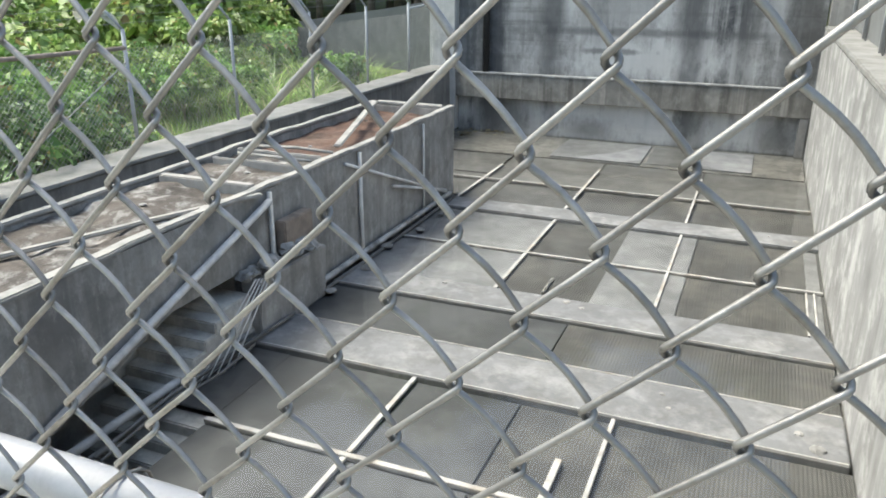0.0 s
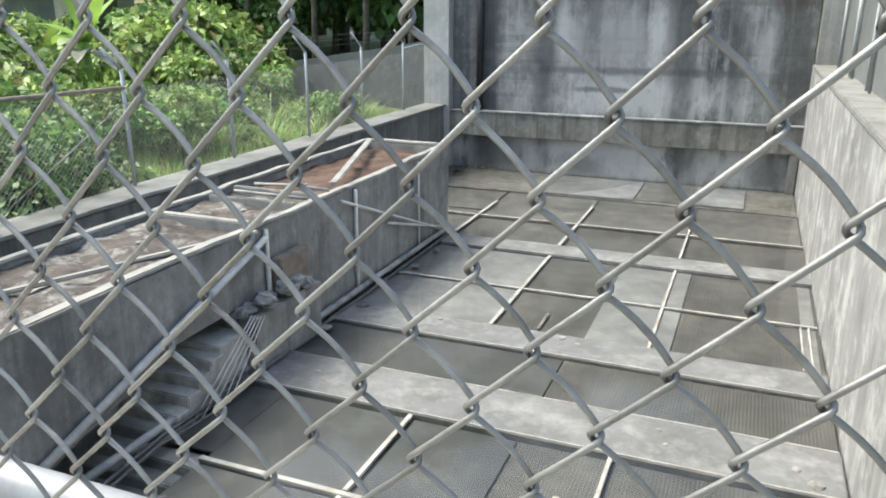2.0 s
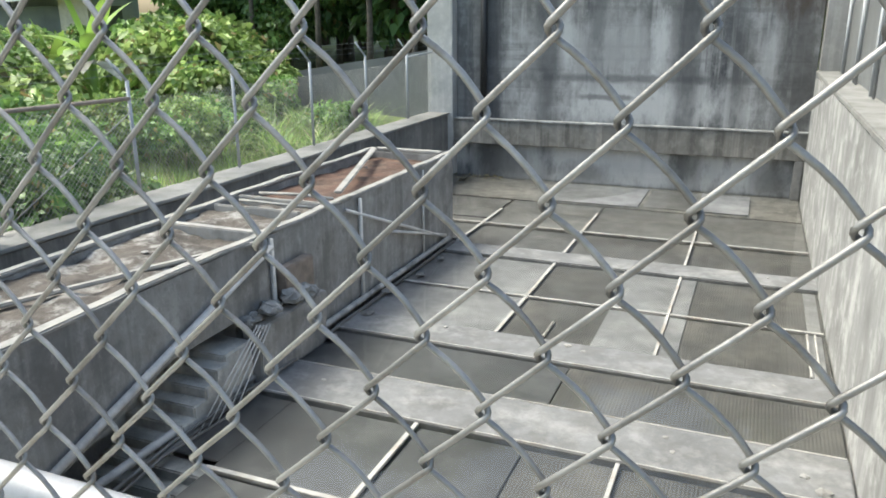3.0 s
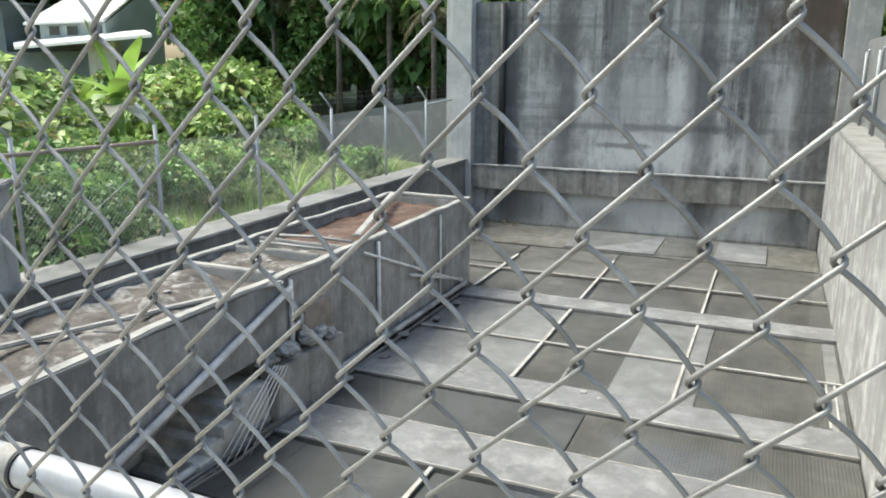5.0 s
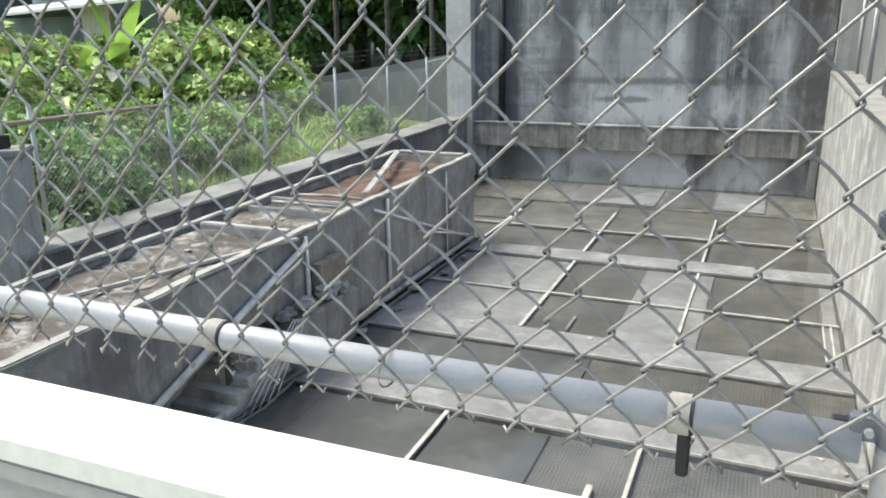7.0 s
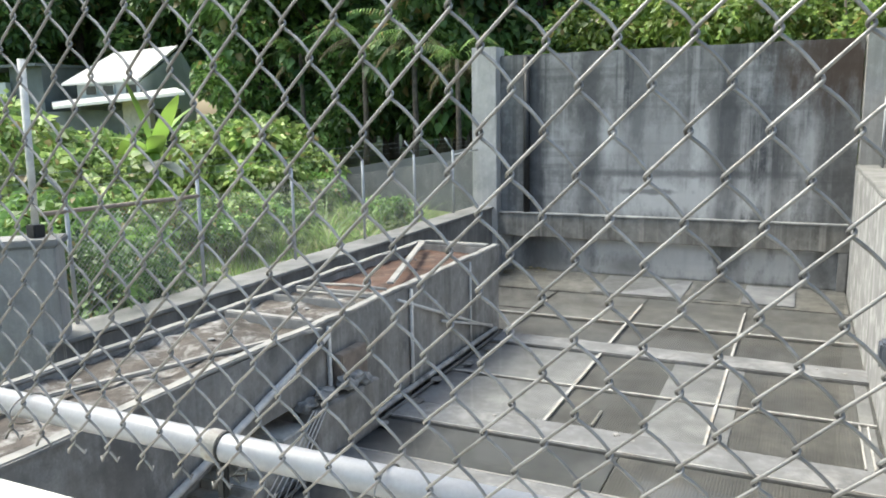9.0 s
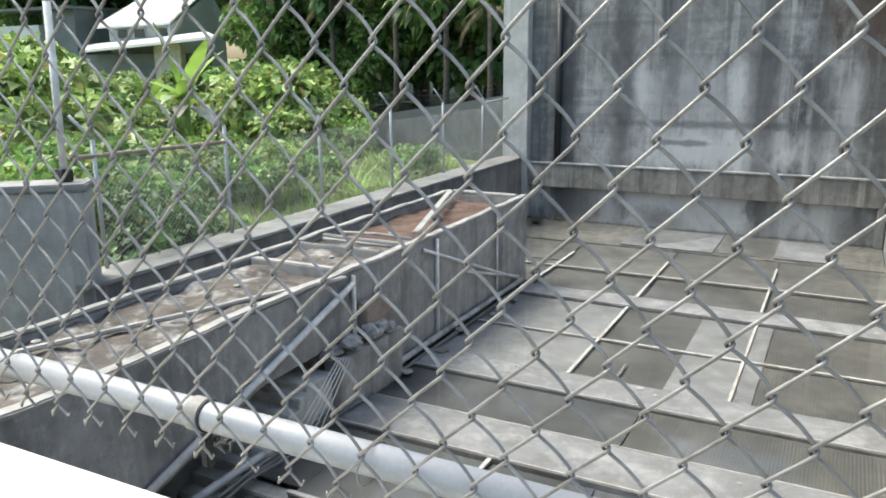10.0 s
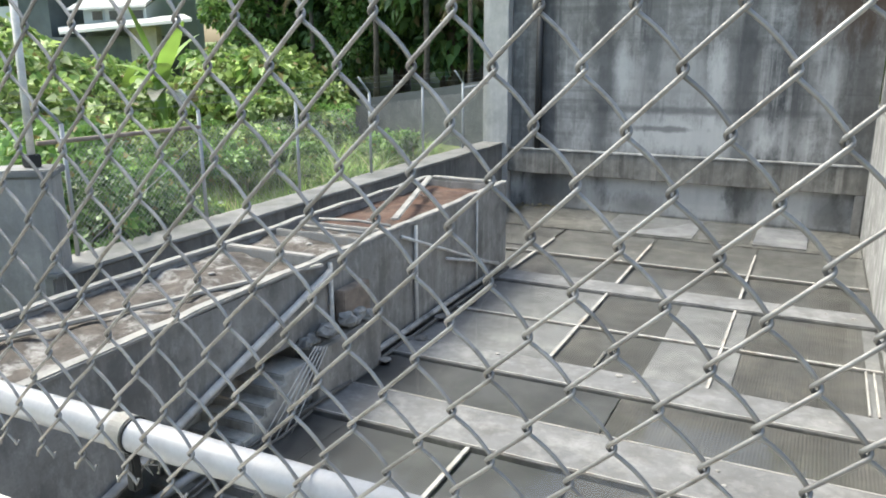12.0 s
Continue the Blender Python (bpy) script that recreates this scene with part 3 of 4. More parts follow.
def build_stairs():
    t = holder("concrete_stairs", "narrow concrete steps going down into the water", "stairs")
    part("landing", worn_box(-4.75, -4.17, 5.02, 5.42, -1.1, 0.44, step=0.5, rough=0.005, seed=39), STEP, t)
    for k in range(13):
        y0, z = 4.85 - 0.16 * k, 0.38 - 0.095 * k
        part("step", worn_box(-4.75, -4.13 if z > -0.02 else -3.7, y0, y0 + 0.19, -1.1 - 0.001 * k, z, step=0.5, rough=0.005, seed=40 + k), STEP, t)


build_stairs()

# pipes along the trough
thing("floor_pipe", tube([(-4.2, 10.5, 0.07), (-4.2, 7.5, 0.06), (-4.18, 5.0, 0.06), (-4.2, 2.6, 0.05)], 0.037, 12), PIPE_DARK, "dirty grey pipe lying at the foot of the trough", "pipe", smooth=True)
thing("floor_pipe", tube([(-4.12, 10.5, 0.02), (-4.1, 6.5, 0.01), (-4.08, 3.0, 0.01)], 0.022, 10), HOSE, "thin dark hose along the trough", "hose", smooth=True)
thing("support_pole", tube([(-4.22, 5.9, 1.2), (-4.22, 2.9, 0.235)], 0.034, 12), POLE_GREY, "grey pole leaning along the stairs", "pole", smooth=True)
thing("brace_pipe", tube([(-4.23, 7.4, 1.22), (-4.22, 10.42, 0.1)], 0.02, 8), POLE_GREY, "thin slanting pipe on the trough wall", "pipe", "slanting pipes", smooth=True)
thing("brace_pipe", tube([(-4.23, 8.6, 0.66), (-4.22, 10.4, 0.14)], 0.02, 8), POLE_GREY, "thin slanting pipe on the trough wall", "pipe", "slanting pipes", smooth=True)
for y, w in ((5.93, 0.05), (7.75, 0.05), (9.6, 0.03)):
    thing("wall_pipe", tube([(-4.235, y, -0.3), (-4.235, y, 1.28)], w / 2, 8), POLE_GREY, "upright grey pipe on the trough wall", "pipe", "upright pipes", smooth=True)
thing("wall_block", worn_box(-4.262, -4.14, 6.02, 6.52, 0.62, 0.96, rough=0.006), BOARD, "brown-stained block fixed to the trough wall", "block")


def rubble(at, size, seed):
    bm = bmesh.new()
    bmesh.ops.create_icosphere(bm, subdivisions=3, radius=size)
    for v in bm.verts:
        n = noise.noise_vector(v.co * (1.6 / size) + Vector((seed, seed * 2.0, 0)))
        v.co += n * size * 0.42
        v.co.z *= 0.7
    ob = thing("rubble_stone", bm, ROCK, "rough grey lump of rubble on the ledge by the stairs", "stone", "rubble by the stairs")
    ob.location = at


random.seed(4)
thing("concrete_ledge", worn_box(-4.265, -4.06, 5.42, 6.6, -1.05, 0.56, rough=0.03, seed=51), CONCRETE_TROUGH, "rough concrete ledge beside the stairs", "ledge")
for k in range(9):
    rubble((-4.2 + random.uniform(-0.04, 0.1), 5.42 + 0.12 * k, 0.6 + random.uniform(0, 0.09)), random.uniform(0.06, 0.11), k + 1.5)
for k in range(5):
    thing("steel_rod", tube([(-4.09 + 0.01 * k, 5.42 + 0.035 * k, 0.6 - 0.012 * k), (-4.07 + 0.02 * k, 4.32 + 0.11 * k, -0.12)], 0.007, 6), ROD, "thin pale steel rod leaning on the ledge", "rod", "rods by the stairs", smooth=True)


# ---- chain-link fence in front ----
FENCE_W, FENCE_H = 0.062, 0.07514
FENCE_AT = Vector((-0.1454, 0.2895, 3.3151))
WIRE_R = 0.00172


def fence_give(i, j):
    """How far the slack mesh strays from an even grid, in metres along and up the fence."""
    i, j = max(-18.0, min(8.0, i)), max(-8.0, min(3.0, j))
    dx = -0.13 + 0.162 * i + 0.364 * j + 0.0097 * i * i + 0.0036 * i * j + 0.1266 * j * j
    dz = 0.9 + 0.037 * i + 0.666 * j - 0.0186 * i * i + 0.0631 * i * j + 0.2325 * j * j
    n = noise.noise_vector(Vector((i * 3.7 + 0.3, j * 2.9 + 0.6, 1.5)))
    return dx * 0.001 + n.x * 0.001, dz * 0.001 + n.z * 0.001


def wire_mesh(m, rows_down, rows_up, seed):
    """One zigzag wire of the mesh: it swings between two columns and hooks its neighbours at the bends."""
    rnd = random.Random(seed)
    hw, hh = FENCE_W / 2, FENCE_H / 2
    out, high = WIRE_R * 1.5, WIRE_R * 1.65
    knots = []
    for j in range(-rows_down, rows_up + 1):
        right = (j + m) % 2 == 1
        i = m + 1 if right else m
        dx, dz = fence_give(i, j)
        knots.append((i * hw + dx, j * hh + dz, right))
    pts = []
    for n, (x, z, right) in enumerate(knots):
        s = 1 if right else -1
        a, b = (-WIRE_R, WIRE_R) if right else (WIRE_R, -WIRE_R)
        # round hook that passes from one side of the mesh to the other
        pts += [(x + s * out * 0.72, a * 0.85, z - high * 0.8), (x + s * out, a * 0.4, z - high * 0.35),
                (x + s * out, b * 0.4, z + high * 0.35), (x + s * out * 0.72, b * 0.85, z + high * 0.8)]
        if n + 1 < len(knots):
            nx, nz, _ = knots[n + 1]
            xa, xb = x + s * out * 0.72, nx - s * out * 0.72
            za, zb = z + high * 0.8, nz - high * 0.8
            sag = (0.0026 if right else 0.0006) * rnd.uniform(0.7, 1.3)
            for f in (0.1, 0.22, 0.4, 0.6, 0.78, 0.9):
                bow = math.sin(f * math.pi)
                pts.append((xa + (xb - xa) * f + bow * sag * 0.75, b * (1.15 - 0.25 * abs(2 * f - 1)), za + (zb - za) * f + bow * sag * 0.6))
    # cut end below the last bend, twisted back on itself
    end = Vector(pts[7])
    curl = [end + Vector((rnd.uniform(-0.003, 0.003), 0.003, 0.003)), end + Vector((rnd.uniform(-0.002, 0.002), 0.001, -0.003))]
    bm = tube([tuple(p) for p in curl] + pts[8:], WIRE_R * rnd.uniform(0.95, 1.06), 10)
    return bm


def build_chain_fence():
    t = holder("chain_link_fence", "galvanised chain-link fence with diamond mesh on a grey bottom rail", "fence", at=FENCE_AT)
    t.rotation_euler = (radians(-0.47), 0, radians(0.16))
    for m in range(-44, 9):
        part("wire", wire_mesh(m, 11, 14, m), GALV, t, smooth=True)
    return t


build_chain_fence()


def build_rail():
    t = holder("bottom_rail", "light grey painted pipe rail with beige couplings", "rail")
    part("pipe", tube([(-1.9, 0.315, 2.972), (-0.64, 0.315, 2.972), (0.11, 0.315, 2.972)], 0.0178, 24), RAIL_PAINT, t, smooth=True)
    for x in (-0.603, -0.045):
        c = part("coupling", tube([(x - 0.0105, 0.315, 2.972), (x - 0.0098, 0.315, 2.972), (x + 0.0098, 0.315, 2.972), (x + 0.0105, 0.315, 2.972)], [0.0179, 0.0204, 0.0204, 0.0179], 24), COUPLING, t, "stained beige sleeve", smooth=False)
        part("gasket", tube([(x + 0.0107, 0.315, 2.972), (x + 0.0135, 0.315, 2.972)], 0.0198, 24), BLACK, c)
        part("strap", box(x - 0.001, x + 0.0115, 0.309, 0.321, 2.905, 2.953, 0.002), BLACK, c, "short black strap")
    return t


build_rail()


def build_end_post():
    t = holder("fence_post", "round grey steel fence post with tension bands", "post")
    part("tube", tube([(0.15, 0.315, 1.8), (0.15, 0.315, 4.2)], 0.027, 24), RAIL_PAINT, t, smooth=True)
    for z in (3.175, 2.99, 3.6):
        b = part("tension_band", tube([(0.15, 0.315, z - 0.012), (0.15, 0.315, z + 0.012)], 0.0295, 24), BAND_STEEL, t, "dark grey band")
        part("tongue", box(0.1, 0.125, 0.306, 0.324, z - 0.011, z + 0.011, 0.002), BAND_STEEL, b)
        part("bolt", tube([(0.115, 0.3, z), (0.115, 0.33, z)], 0.004, 6), POST_STEEL, b)
    part("rubber_pad", box(0.088, 0.122, 0.328, 0.34, 2.984, 2.9862, 0.0008), BLACK, t)


build_end_post()


def build_parapet():
    t = holder("low_parapet", "low wall with a bright white painted top below the fence", "parapet wall", at=(0, 0.0033, 0))
    t.rotation_euler = (0, 0, radians(0.62))
    part("coping", box(-3.0, 1.6, 0.145, 0.272, 2.85, 2.885, 0.003), WHITE_PAINT, t, "glaring white coping")
    part("coping_band", box(-3.0, 1.6, 0.149, 0.262, 2.82, 2.847, 0.002), SIDE_PAINT, t)
    part("body", box(-3.0, 1.6, 0.158, 0.26, 1.7, 2.817), SIDE_PAINT, t)


build_parapet()


# ---- side fences ----
def build_west_fence():
    t = holder("wire_fence", "weathered chain-link fence with slanted barbed-wire arms on the low wall", "fence")
    ys = (4.88, 6.72, 8.6, 10.55, 12.4, 14.15)
    for y in ys:
        p = part("post", tube([(-6.55, y, 1.34), (-6.55, y, 2.66)], 0.022, 10), POST_STEEL, t, smooth=True)
        part("arm", tube([(-6.55, y, 2.655), (-6.65, y - 0.16, 2.9)], 0.016, 8), POST_STEEL, p, smooth=True)
    for k in range(3):
        f = 0.25 + 0.33 * k
        part("barbed_wire", tube([(-6.55 - 0.1 * f, 4.0 - 0.16 * f, 2.66 + 0.24 * f), (-6.55 - 0.1 * f, 15.3 - 0.16 * f, 2.66 + 0.24 * f)], 0.0022, 5), MESH_OLD, t)
    part("top_rail", tube([(-6.55, 4.6, 2.5), (-6.55, 6.72, 2.46)], 0.024, 10), BOARD, t, "brownish top rail", smooth=True)
    part("gate_bar", tube([(-6.55, 14.15, 2.55), (-6.5, 15.35, 2.6)], 0.02, 8), POST_STEEL, t, smooth=True)
    part("brace", tube([(-6.55, 5.0, 1.42), (-6.55, 6.7, 2.3)], 0.008, 8), MESH_OLD, t, smooth=True)

    def mesh_panel(y0, y1, z0, z1, pitch, r):
        """Crossed diagonal wires between two posts."""
        quads, verts = [], []
        hgt = z1 - z0
        n = int((y1 - y0 + hgt) / pitch)
        for k in range(n + 1):
            for sgn in (1, -1):
                a = y0 - hgt + k * pitch if sgn > 0 else y0 + k * pitch
                lo, hi = max(y0, a if sgn > 0 else a - hgt), min(y1, a + hgt if sgn > 0 else a)
                if hi - lo < 0.02:
                    continue
                za, zb = (z0 + lo - a, z0 + hi - a) if sgn > 0 else (z0 + a - lo, z0 + a - hi)
                b = len(verts)
                for y, z in ((lo, za), (hi, zb)):
                    for dx, dz in ((-r, -r), (r, -r), (r, r), (-r, r)):
                        verts.append((-6.55 + dx + 0.003 * sgn, y, z + dz))
                for q in range(4):
                    quads.append((b + q, b + (q + 1) % 4, b + 4 + (q + 1) % 4, b + 4 + q))
        ob = part("mesh", raw_mesh("mesh", np.array(verts), np.array(quads), MESH_OLD), MESH_OLD, t)
        tagged(ob, kind="stuff")

    for a, b in zip(ys, ys[1:]):
        mesh_panel(a + 0.02, b - 0.02, 1.36, 2.45, 0.062, 0.0018 if a < 5 else 0.0016)
    mesh_panel(14.17, 15.36, 1.36, 2.55, 0.062, 0.0016)


build_west_fence()
thing("utility_pole", tube([(-6.42, 4.43, 2.312), (-6.38, 4.44, 3.93)], 0.034, 12), POLE_GREY, "grey steel pole standing on the cross wall", "pole", smooth=True)
thing("pole_clamp", box(-6.48, -6.36, 4.37, 4.49, 2.312, 2.43, 0.01), BLACK, "black clamp at the foot of the pole", "clamp")


def build_east_screen():
    t = holder("wire_fence", "grey screen fence with pale posts on the side wall coping", "fence")
    part("screen", box(1.27, 1.28, 0.4, 15.3, 2.372, 3.75), ASPHALT, t, "dull grey screen sheet")
    for k in range(7):
        y = 14.6 - 2.05 * k
        part("post", tube([(1.21, y, 2.371), (1.21, y, 3.55)], 0.02, 10), POST_STEEL, t, smooth=True)
        part("post", tube([(1.21, y - 0.32, 2.371), (1.21, y - 0.32, 3.45), (1.21, y - 0.45, 3.58)], 0.018, 10), POST_STEEL, t, smooth=True)


build_east_screen()

# pavement and retaining wall beyond the low wall
bank = worn_box(-30.0, -7.2, 19.5, 20.5, -0.8, 1.9, step=1.2, rough=0.03, seed=60)
for v in bank.verts:
    if v.co.z > 1.0:
        v.co.z += 0.155 * (v.co.x + 12.0)
structure("wall_retaining", bank, ASPHALT, "grey retaining wall rising behind the fence", "wall")


# ---- houses ----
def build_house():
    t = holder("house", "pale house with a bright white sheet roof among the trees", "house")
    x0, x1, y0, y1 = -36.9, -31.82, 30.6, 31.6
    part("wall", box(x0, x1, y0, y1, 1.0, 5.6), HOUSE_WALL, t)
    bm = bmesh.new()
    vs = [bm.verts.new(v) for v in ((-37.4, 30.0, 5.3), (-31.6, 30.0, 5.38), (-32.1, 33.5, 7.32), (-37.1, 33.5, 7.15))]
    f = bm.faces.new(vs)
    ext = bmesh.ops.extrude_face_region(bm, geom=[f])
    bmesh.ops.translate(bm, verts=[v for v in ext["geom"] if isinstance(v, bmesh.types.BMVert)], vec=(0, 0, 0.12))
    bmesh.ops.recalc_face_normals(bm, faces=bm.faces[:])
    roof = part("roof", bm, ROOF_WHITE, t, "bright white sheet roof")
    gable = bmesh.new()
    g = [gable.verts.new(v) for v in ((-31.7, 30.1, 1.0), (-31.9, 34.4, 1.0), (-31.9, 34.4, 5.9), (-32.05, 33.6, 7.2), (-31.7, 30.1, 5.3))]
    f = gable.faces.new(g)
    ext = bmesh.ops.extrude_face_region(gable, geom=[f])
    bmesh.ops.translate(gable, verts=[v for v in ext["geom"] if isinstance(v, bmesh.types.BMVert)], vec=(-0.12, 0, 0))
    bmesh.ops.recalc_face_normals(gable, faces=gable.faces[:])
    part("gable", gable, HOUSE_WALL, t)
    for k in range(12):
        f = k / 11
        part("roof_rib", tube([(-37.3 + 5.6 * f, 30.0, 5.42 + 0.08 * f), (-37.0 + 4.8 * f, 33.5, 7.27 + 0.17 * f)], 0.03, 6), ROOF_WHITE, roof)
    bm = bmesh.new()
    vs = [bm.verts.new(v) for v in ((-35.2, 27.6, 4.0), (-26.3, 27.6, 4.5), (-29.6, 30.55, 4.85), (-39.0, 30.55, 4.35))]
    f = bm.faces.new(vs)
    ext = bmesh.ops.extrude_face_region(bm, geom=[f])
    bmesh.ops.translate(bm, verts=[v for v in ext["geom"] if isinstance(v, bmesh.types.BMVert)], vec=(0, 0, 0.14))
    bmesh.ops.recalc_face_normals(bm, faces=bm.faces[:])
    part("porch_roof", bm, ROOF_WHITE, t, "white sheet porch roof")
    # Solid dark block painted as the shade under the porch roof.
    part("porch_shade", box(x0 - 2.0, -29.4, y0 - 1.6, y0 - 0.05, 1.0, 3.9), HOUSE_DARK, t, "dark block in place of the shade inside the open porch")
    part("porch_wall", box(-31.4, -29.6, y0 - 2.0, y0 - 1.65, 1.0, 4.35), SIDE_PAINT, t)
    for x in (-36.2, -34.9, -33.2):
        w = part("window", box(x, x + 0.9, y0 - 0.06, y0 - 0.003, 4.72, 5.3), HOUSE_WALL, t)
        part("pane", box(x + 0.07, x + 0.83, y0 - 0.08, y0 - 0.062, 4.78, 5.24), GLASS_DARK, w)


def build_shed():
    t = holder("shed", "dark grey sheet shed with a pale wall beside the house", "shed")
    part("wall", box(-45.0, -41.3, 29.5, 35.0, 1.0, 5.6), HOUSE_WALL, t, "pale blue-grey wall")
    part("side_wall", box(-41.28, -38.6, 29.8, 35.0, 1.0, 6.4), HOUSE_DARK, t, "dark sheet wall")
    part("roof", box(-45.4, -38.4, 29.3, 35.4, 6.41, 6.55), HOUSE_DARK, t)


build_house()
build_shed()


# ---- plants ----
def leaf_cloud(rng, centres, sizes, per, length, width, droop=0.35):
    """Folded leaves scattered over and through the given clumps."""
    n = len(centres) * per
    c = np.repeat(np.asarray(centres, float), per, 0)
    s = np.repeat(np.asarray(sizes, float), per)
    d = rng.normal(size=(n, 3))
    d /= np.linalg.norm(d, axis=1)[:, None]
    rad = s * rng.uniform(0.35, 1.0, n) ** 0.6
    base = c + d * rad[:, None] * (1.0, 1.0, 0.75)
    out = d + rng.normal(scale=0.55, size=(n, 3))
    out[:, 2] -= droop
    out /= np.linalg.norm(out, axis=1)[:, None]
    side = np.cross(out, rng.normal(size=(n, 3)) + (0, 0, 1.5))
    side /= np.maximum(np.linalg.norm(side, axis=1)[:, None], 1e-6)
    up = np.cross(side, out)
    ln = length * rng.uniform(0.6, 1.35, n)[:, None]
    wd = width * rng.uniform(0.6, 1.3, n)[:, None]
    tip = base + out * ln - np.array((0, 0, 1)) * ln * 0.25
    mid = base + out * ln * 0.45
    left, right = mid + side * wd + up * wd * 0.35, mid - side * wd + up * wd * 0.35
    verts = np.stack([base, left, tip, right], 1).reshape(-1, 3)
    k = np.arange(n)[:, None] * 4
    faces = np.concatenate([k + (0, 2, 1), k + (0, 3, 2)], 1).reshape(-1, 3)
    return verts, faces


def clumps(rng, count, rx, ry, z0, z1, size):
    a = rng.uniform(0, math.tau, count)
    r = np.sqrt(rng.uniform(0, 1, count))
    f = rng.uniform(0, 1, count)
    shape = np.sin(np.clip(f, 0.05, 1) * math.pi * 0.75 + 0.35)
    return np.stack([np.cos(a) * r * rx * shape, np.sin(a) * r * ry * shape, z0 + (z1 - z0) * f], 1), size * rng.uniform(0.6, 1.3, count)


def bush(seed, rx, ry, h, mat, label, per=130, leaf=0.1, count=26):
    rng = np.random.default_rng(seed)
    t = holder("bush", label, "bush", "bushes beyond the low wall")
    cs, sz = clumps(rng, count, rx, ry, 0.25 * h, h * 0.92, 0.3 * min(rx, ry) + 0.12)
    verts, faces = leaf_cloud(rng, cs, sz, per, leaf, leaf * 0.42)
    for k in range(5):
        c = cs[k]
        part("stem", tube([(c[0] * 0.15, c[1] * 0.15, -0.3), (c[0] * 0.6, c[1] * 0.6, c[2] * 0.5), tuple(c)], [0.03, 0.02, 0.008], 5), BARK, t)
    part("foliage", raw_mesh("foliage", verts, faces, mat), mat, t)
    return t


def tree(seed, h, crown, mat, label, per=150, leaf=0.3, count=46):
    rng = np.random.default_rng(seed)
    t = holder("tree", label, "tree", "trees of the wooded hillside")
    cs, sz = clumps(rng, count, crown, crown, h * 0.22, h * 0.95, crown * 0.34)
    trunk = bmesh.new()
    bend = rng.uniform(-0.5, 0.5, 2)
    add_tube(trunk, [(0, 0, -0.5), (bend[0] * 0.4, bend[1] * 0.4, h * 0.3), (bend[0], bend[1], h * 0.6), (bend[0] * 1.2, bend[1] * 1.2, h * 0.92)], [0.2 * h / 8, 0.16 * h / 8, 0.1 * h / 8, 0.03], 8)
    part("trunk", trunk, BARK, t, smooth=True)
    for c in cs[:8]:
        f = max(0.15, c[2] / h - 0.15)
        part("limb", tube([(bend[0] * f, bend[1] * f, h * f), (c[0] * 0.5 + bend[0] * 0.3, c[1] * 0.5, (c[2] + h * f) / 2 + 0.2), tuple(c)], [0.07 * h / 8, 0.045 * h / 8, 0.015], 6), BARK, t, smooth=True)
    verts, faces = leaf_cloud(rng, cs, sz, per, leaf, leaf * 0.4)
    part("crown", raw_mesh("crown", verts, faces, mat), mat, t)
    return t


def placed(x, y, s=1.0, turn=0.0, dz=0.0):
    return pose(x, y, ground_height(x, y) + dz, 0, 0, turn) @ Matrix.Diagonal((s, s, s, 1))


rnd = random.Random(11)
YB = [bush(100 + k, 1.3, 1.3, 1.9, LEAF_YELLOW, "yellow-green vine-covered bush beyond the fence", leaf=0.22, count=26, per=85) for k in range(4)]
GB = [bush(110 + k, 1.1, 1.1, 1.7, LEAF_GREEN, "dark green leafy bush beyond the fence", leaf=0.2, count=24, per=85) for k in range(3)]
DB = [bush(120 + k, 1.1, 1.1, 1.7, LEAF_DEEP, "dense dark green bush against the fence", leaf=0.13, count=34, per=120) for k in range(2)]
first = {}


def put(kinds, x, y, s, turn, dz=0.0):
    k = rnd.randrange(len(kinds))
    ob = kinds[k]
    m = placed(x, y, s, turn, dz)
    if ob.name not in first:
        first[ob.name] = True
        ob.matrix_basis = m
    else:
        copy_thing(ob, m)


for x, y, s in ((-10.4, 7.6, 0.95), (-9.0, 7.2, 0.85), (-9.9, 8.5, 0.75), (-11.6, 8.6, 0.95), (-8.0, 6.4, 0.75), (-9.6, 5.9, 0.8)):
    put(GB, x, y, s, rnd.uniform(0, 360))
for x, y, s in ((-13.5, 9.6, 1.1), (-12.2, 11.0, 0.75), (-17.5, 12.0, 1.4), (-14.6, 12.6, 0.8), (-16.8, 17.5, 1.3), (-14.0, 16.8, 1.15), (-20.5, 16.5, 1.5), (-12.6, 16.0, 0.85), (-19.8, 13.0, 1.45)):
    put(YB, x, y, s, rnd.uniform(0, 360))
for x, y, s in ((-15.5, 10.6, 1.25), (-18.5, 14.5, 1.5), (-21.5, 19.5, 1.1), (-11.2, 13.9, 0.75), (-11.9, 17.6, 0.85), (-22.5, 14.6, 1.55), (-13.1, 13.6, 0.7)):
    put(GB, x, y, s, rnd.uniform(0, 360))
for x, y, s in ((-15.2, 19.0, 1.5), (-17.5, 20.5, 1.5), (-19.5, 22.0, 1.6), (-23.5, 20.5, 1.2), (-25.0, 23.5, 1.2), (-10.5, 11.5, 0.7)):
    put(GB, x, y, s, rnd.uniform(0, 360))

for x, y, s in ((-7.6, 5.7, 0.8), (-7.7, 6.7, 0.8), (-8.6, 5.6, 0.85)):
    put(DB, x, y, s, rnd.uniform(0, 360))

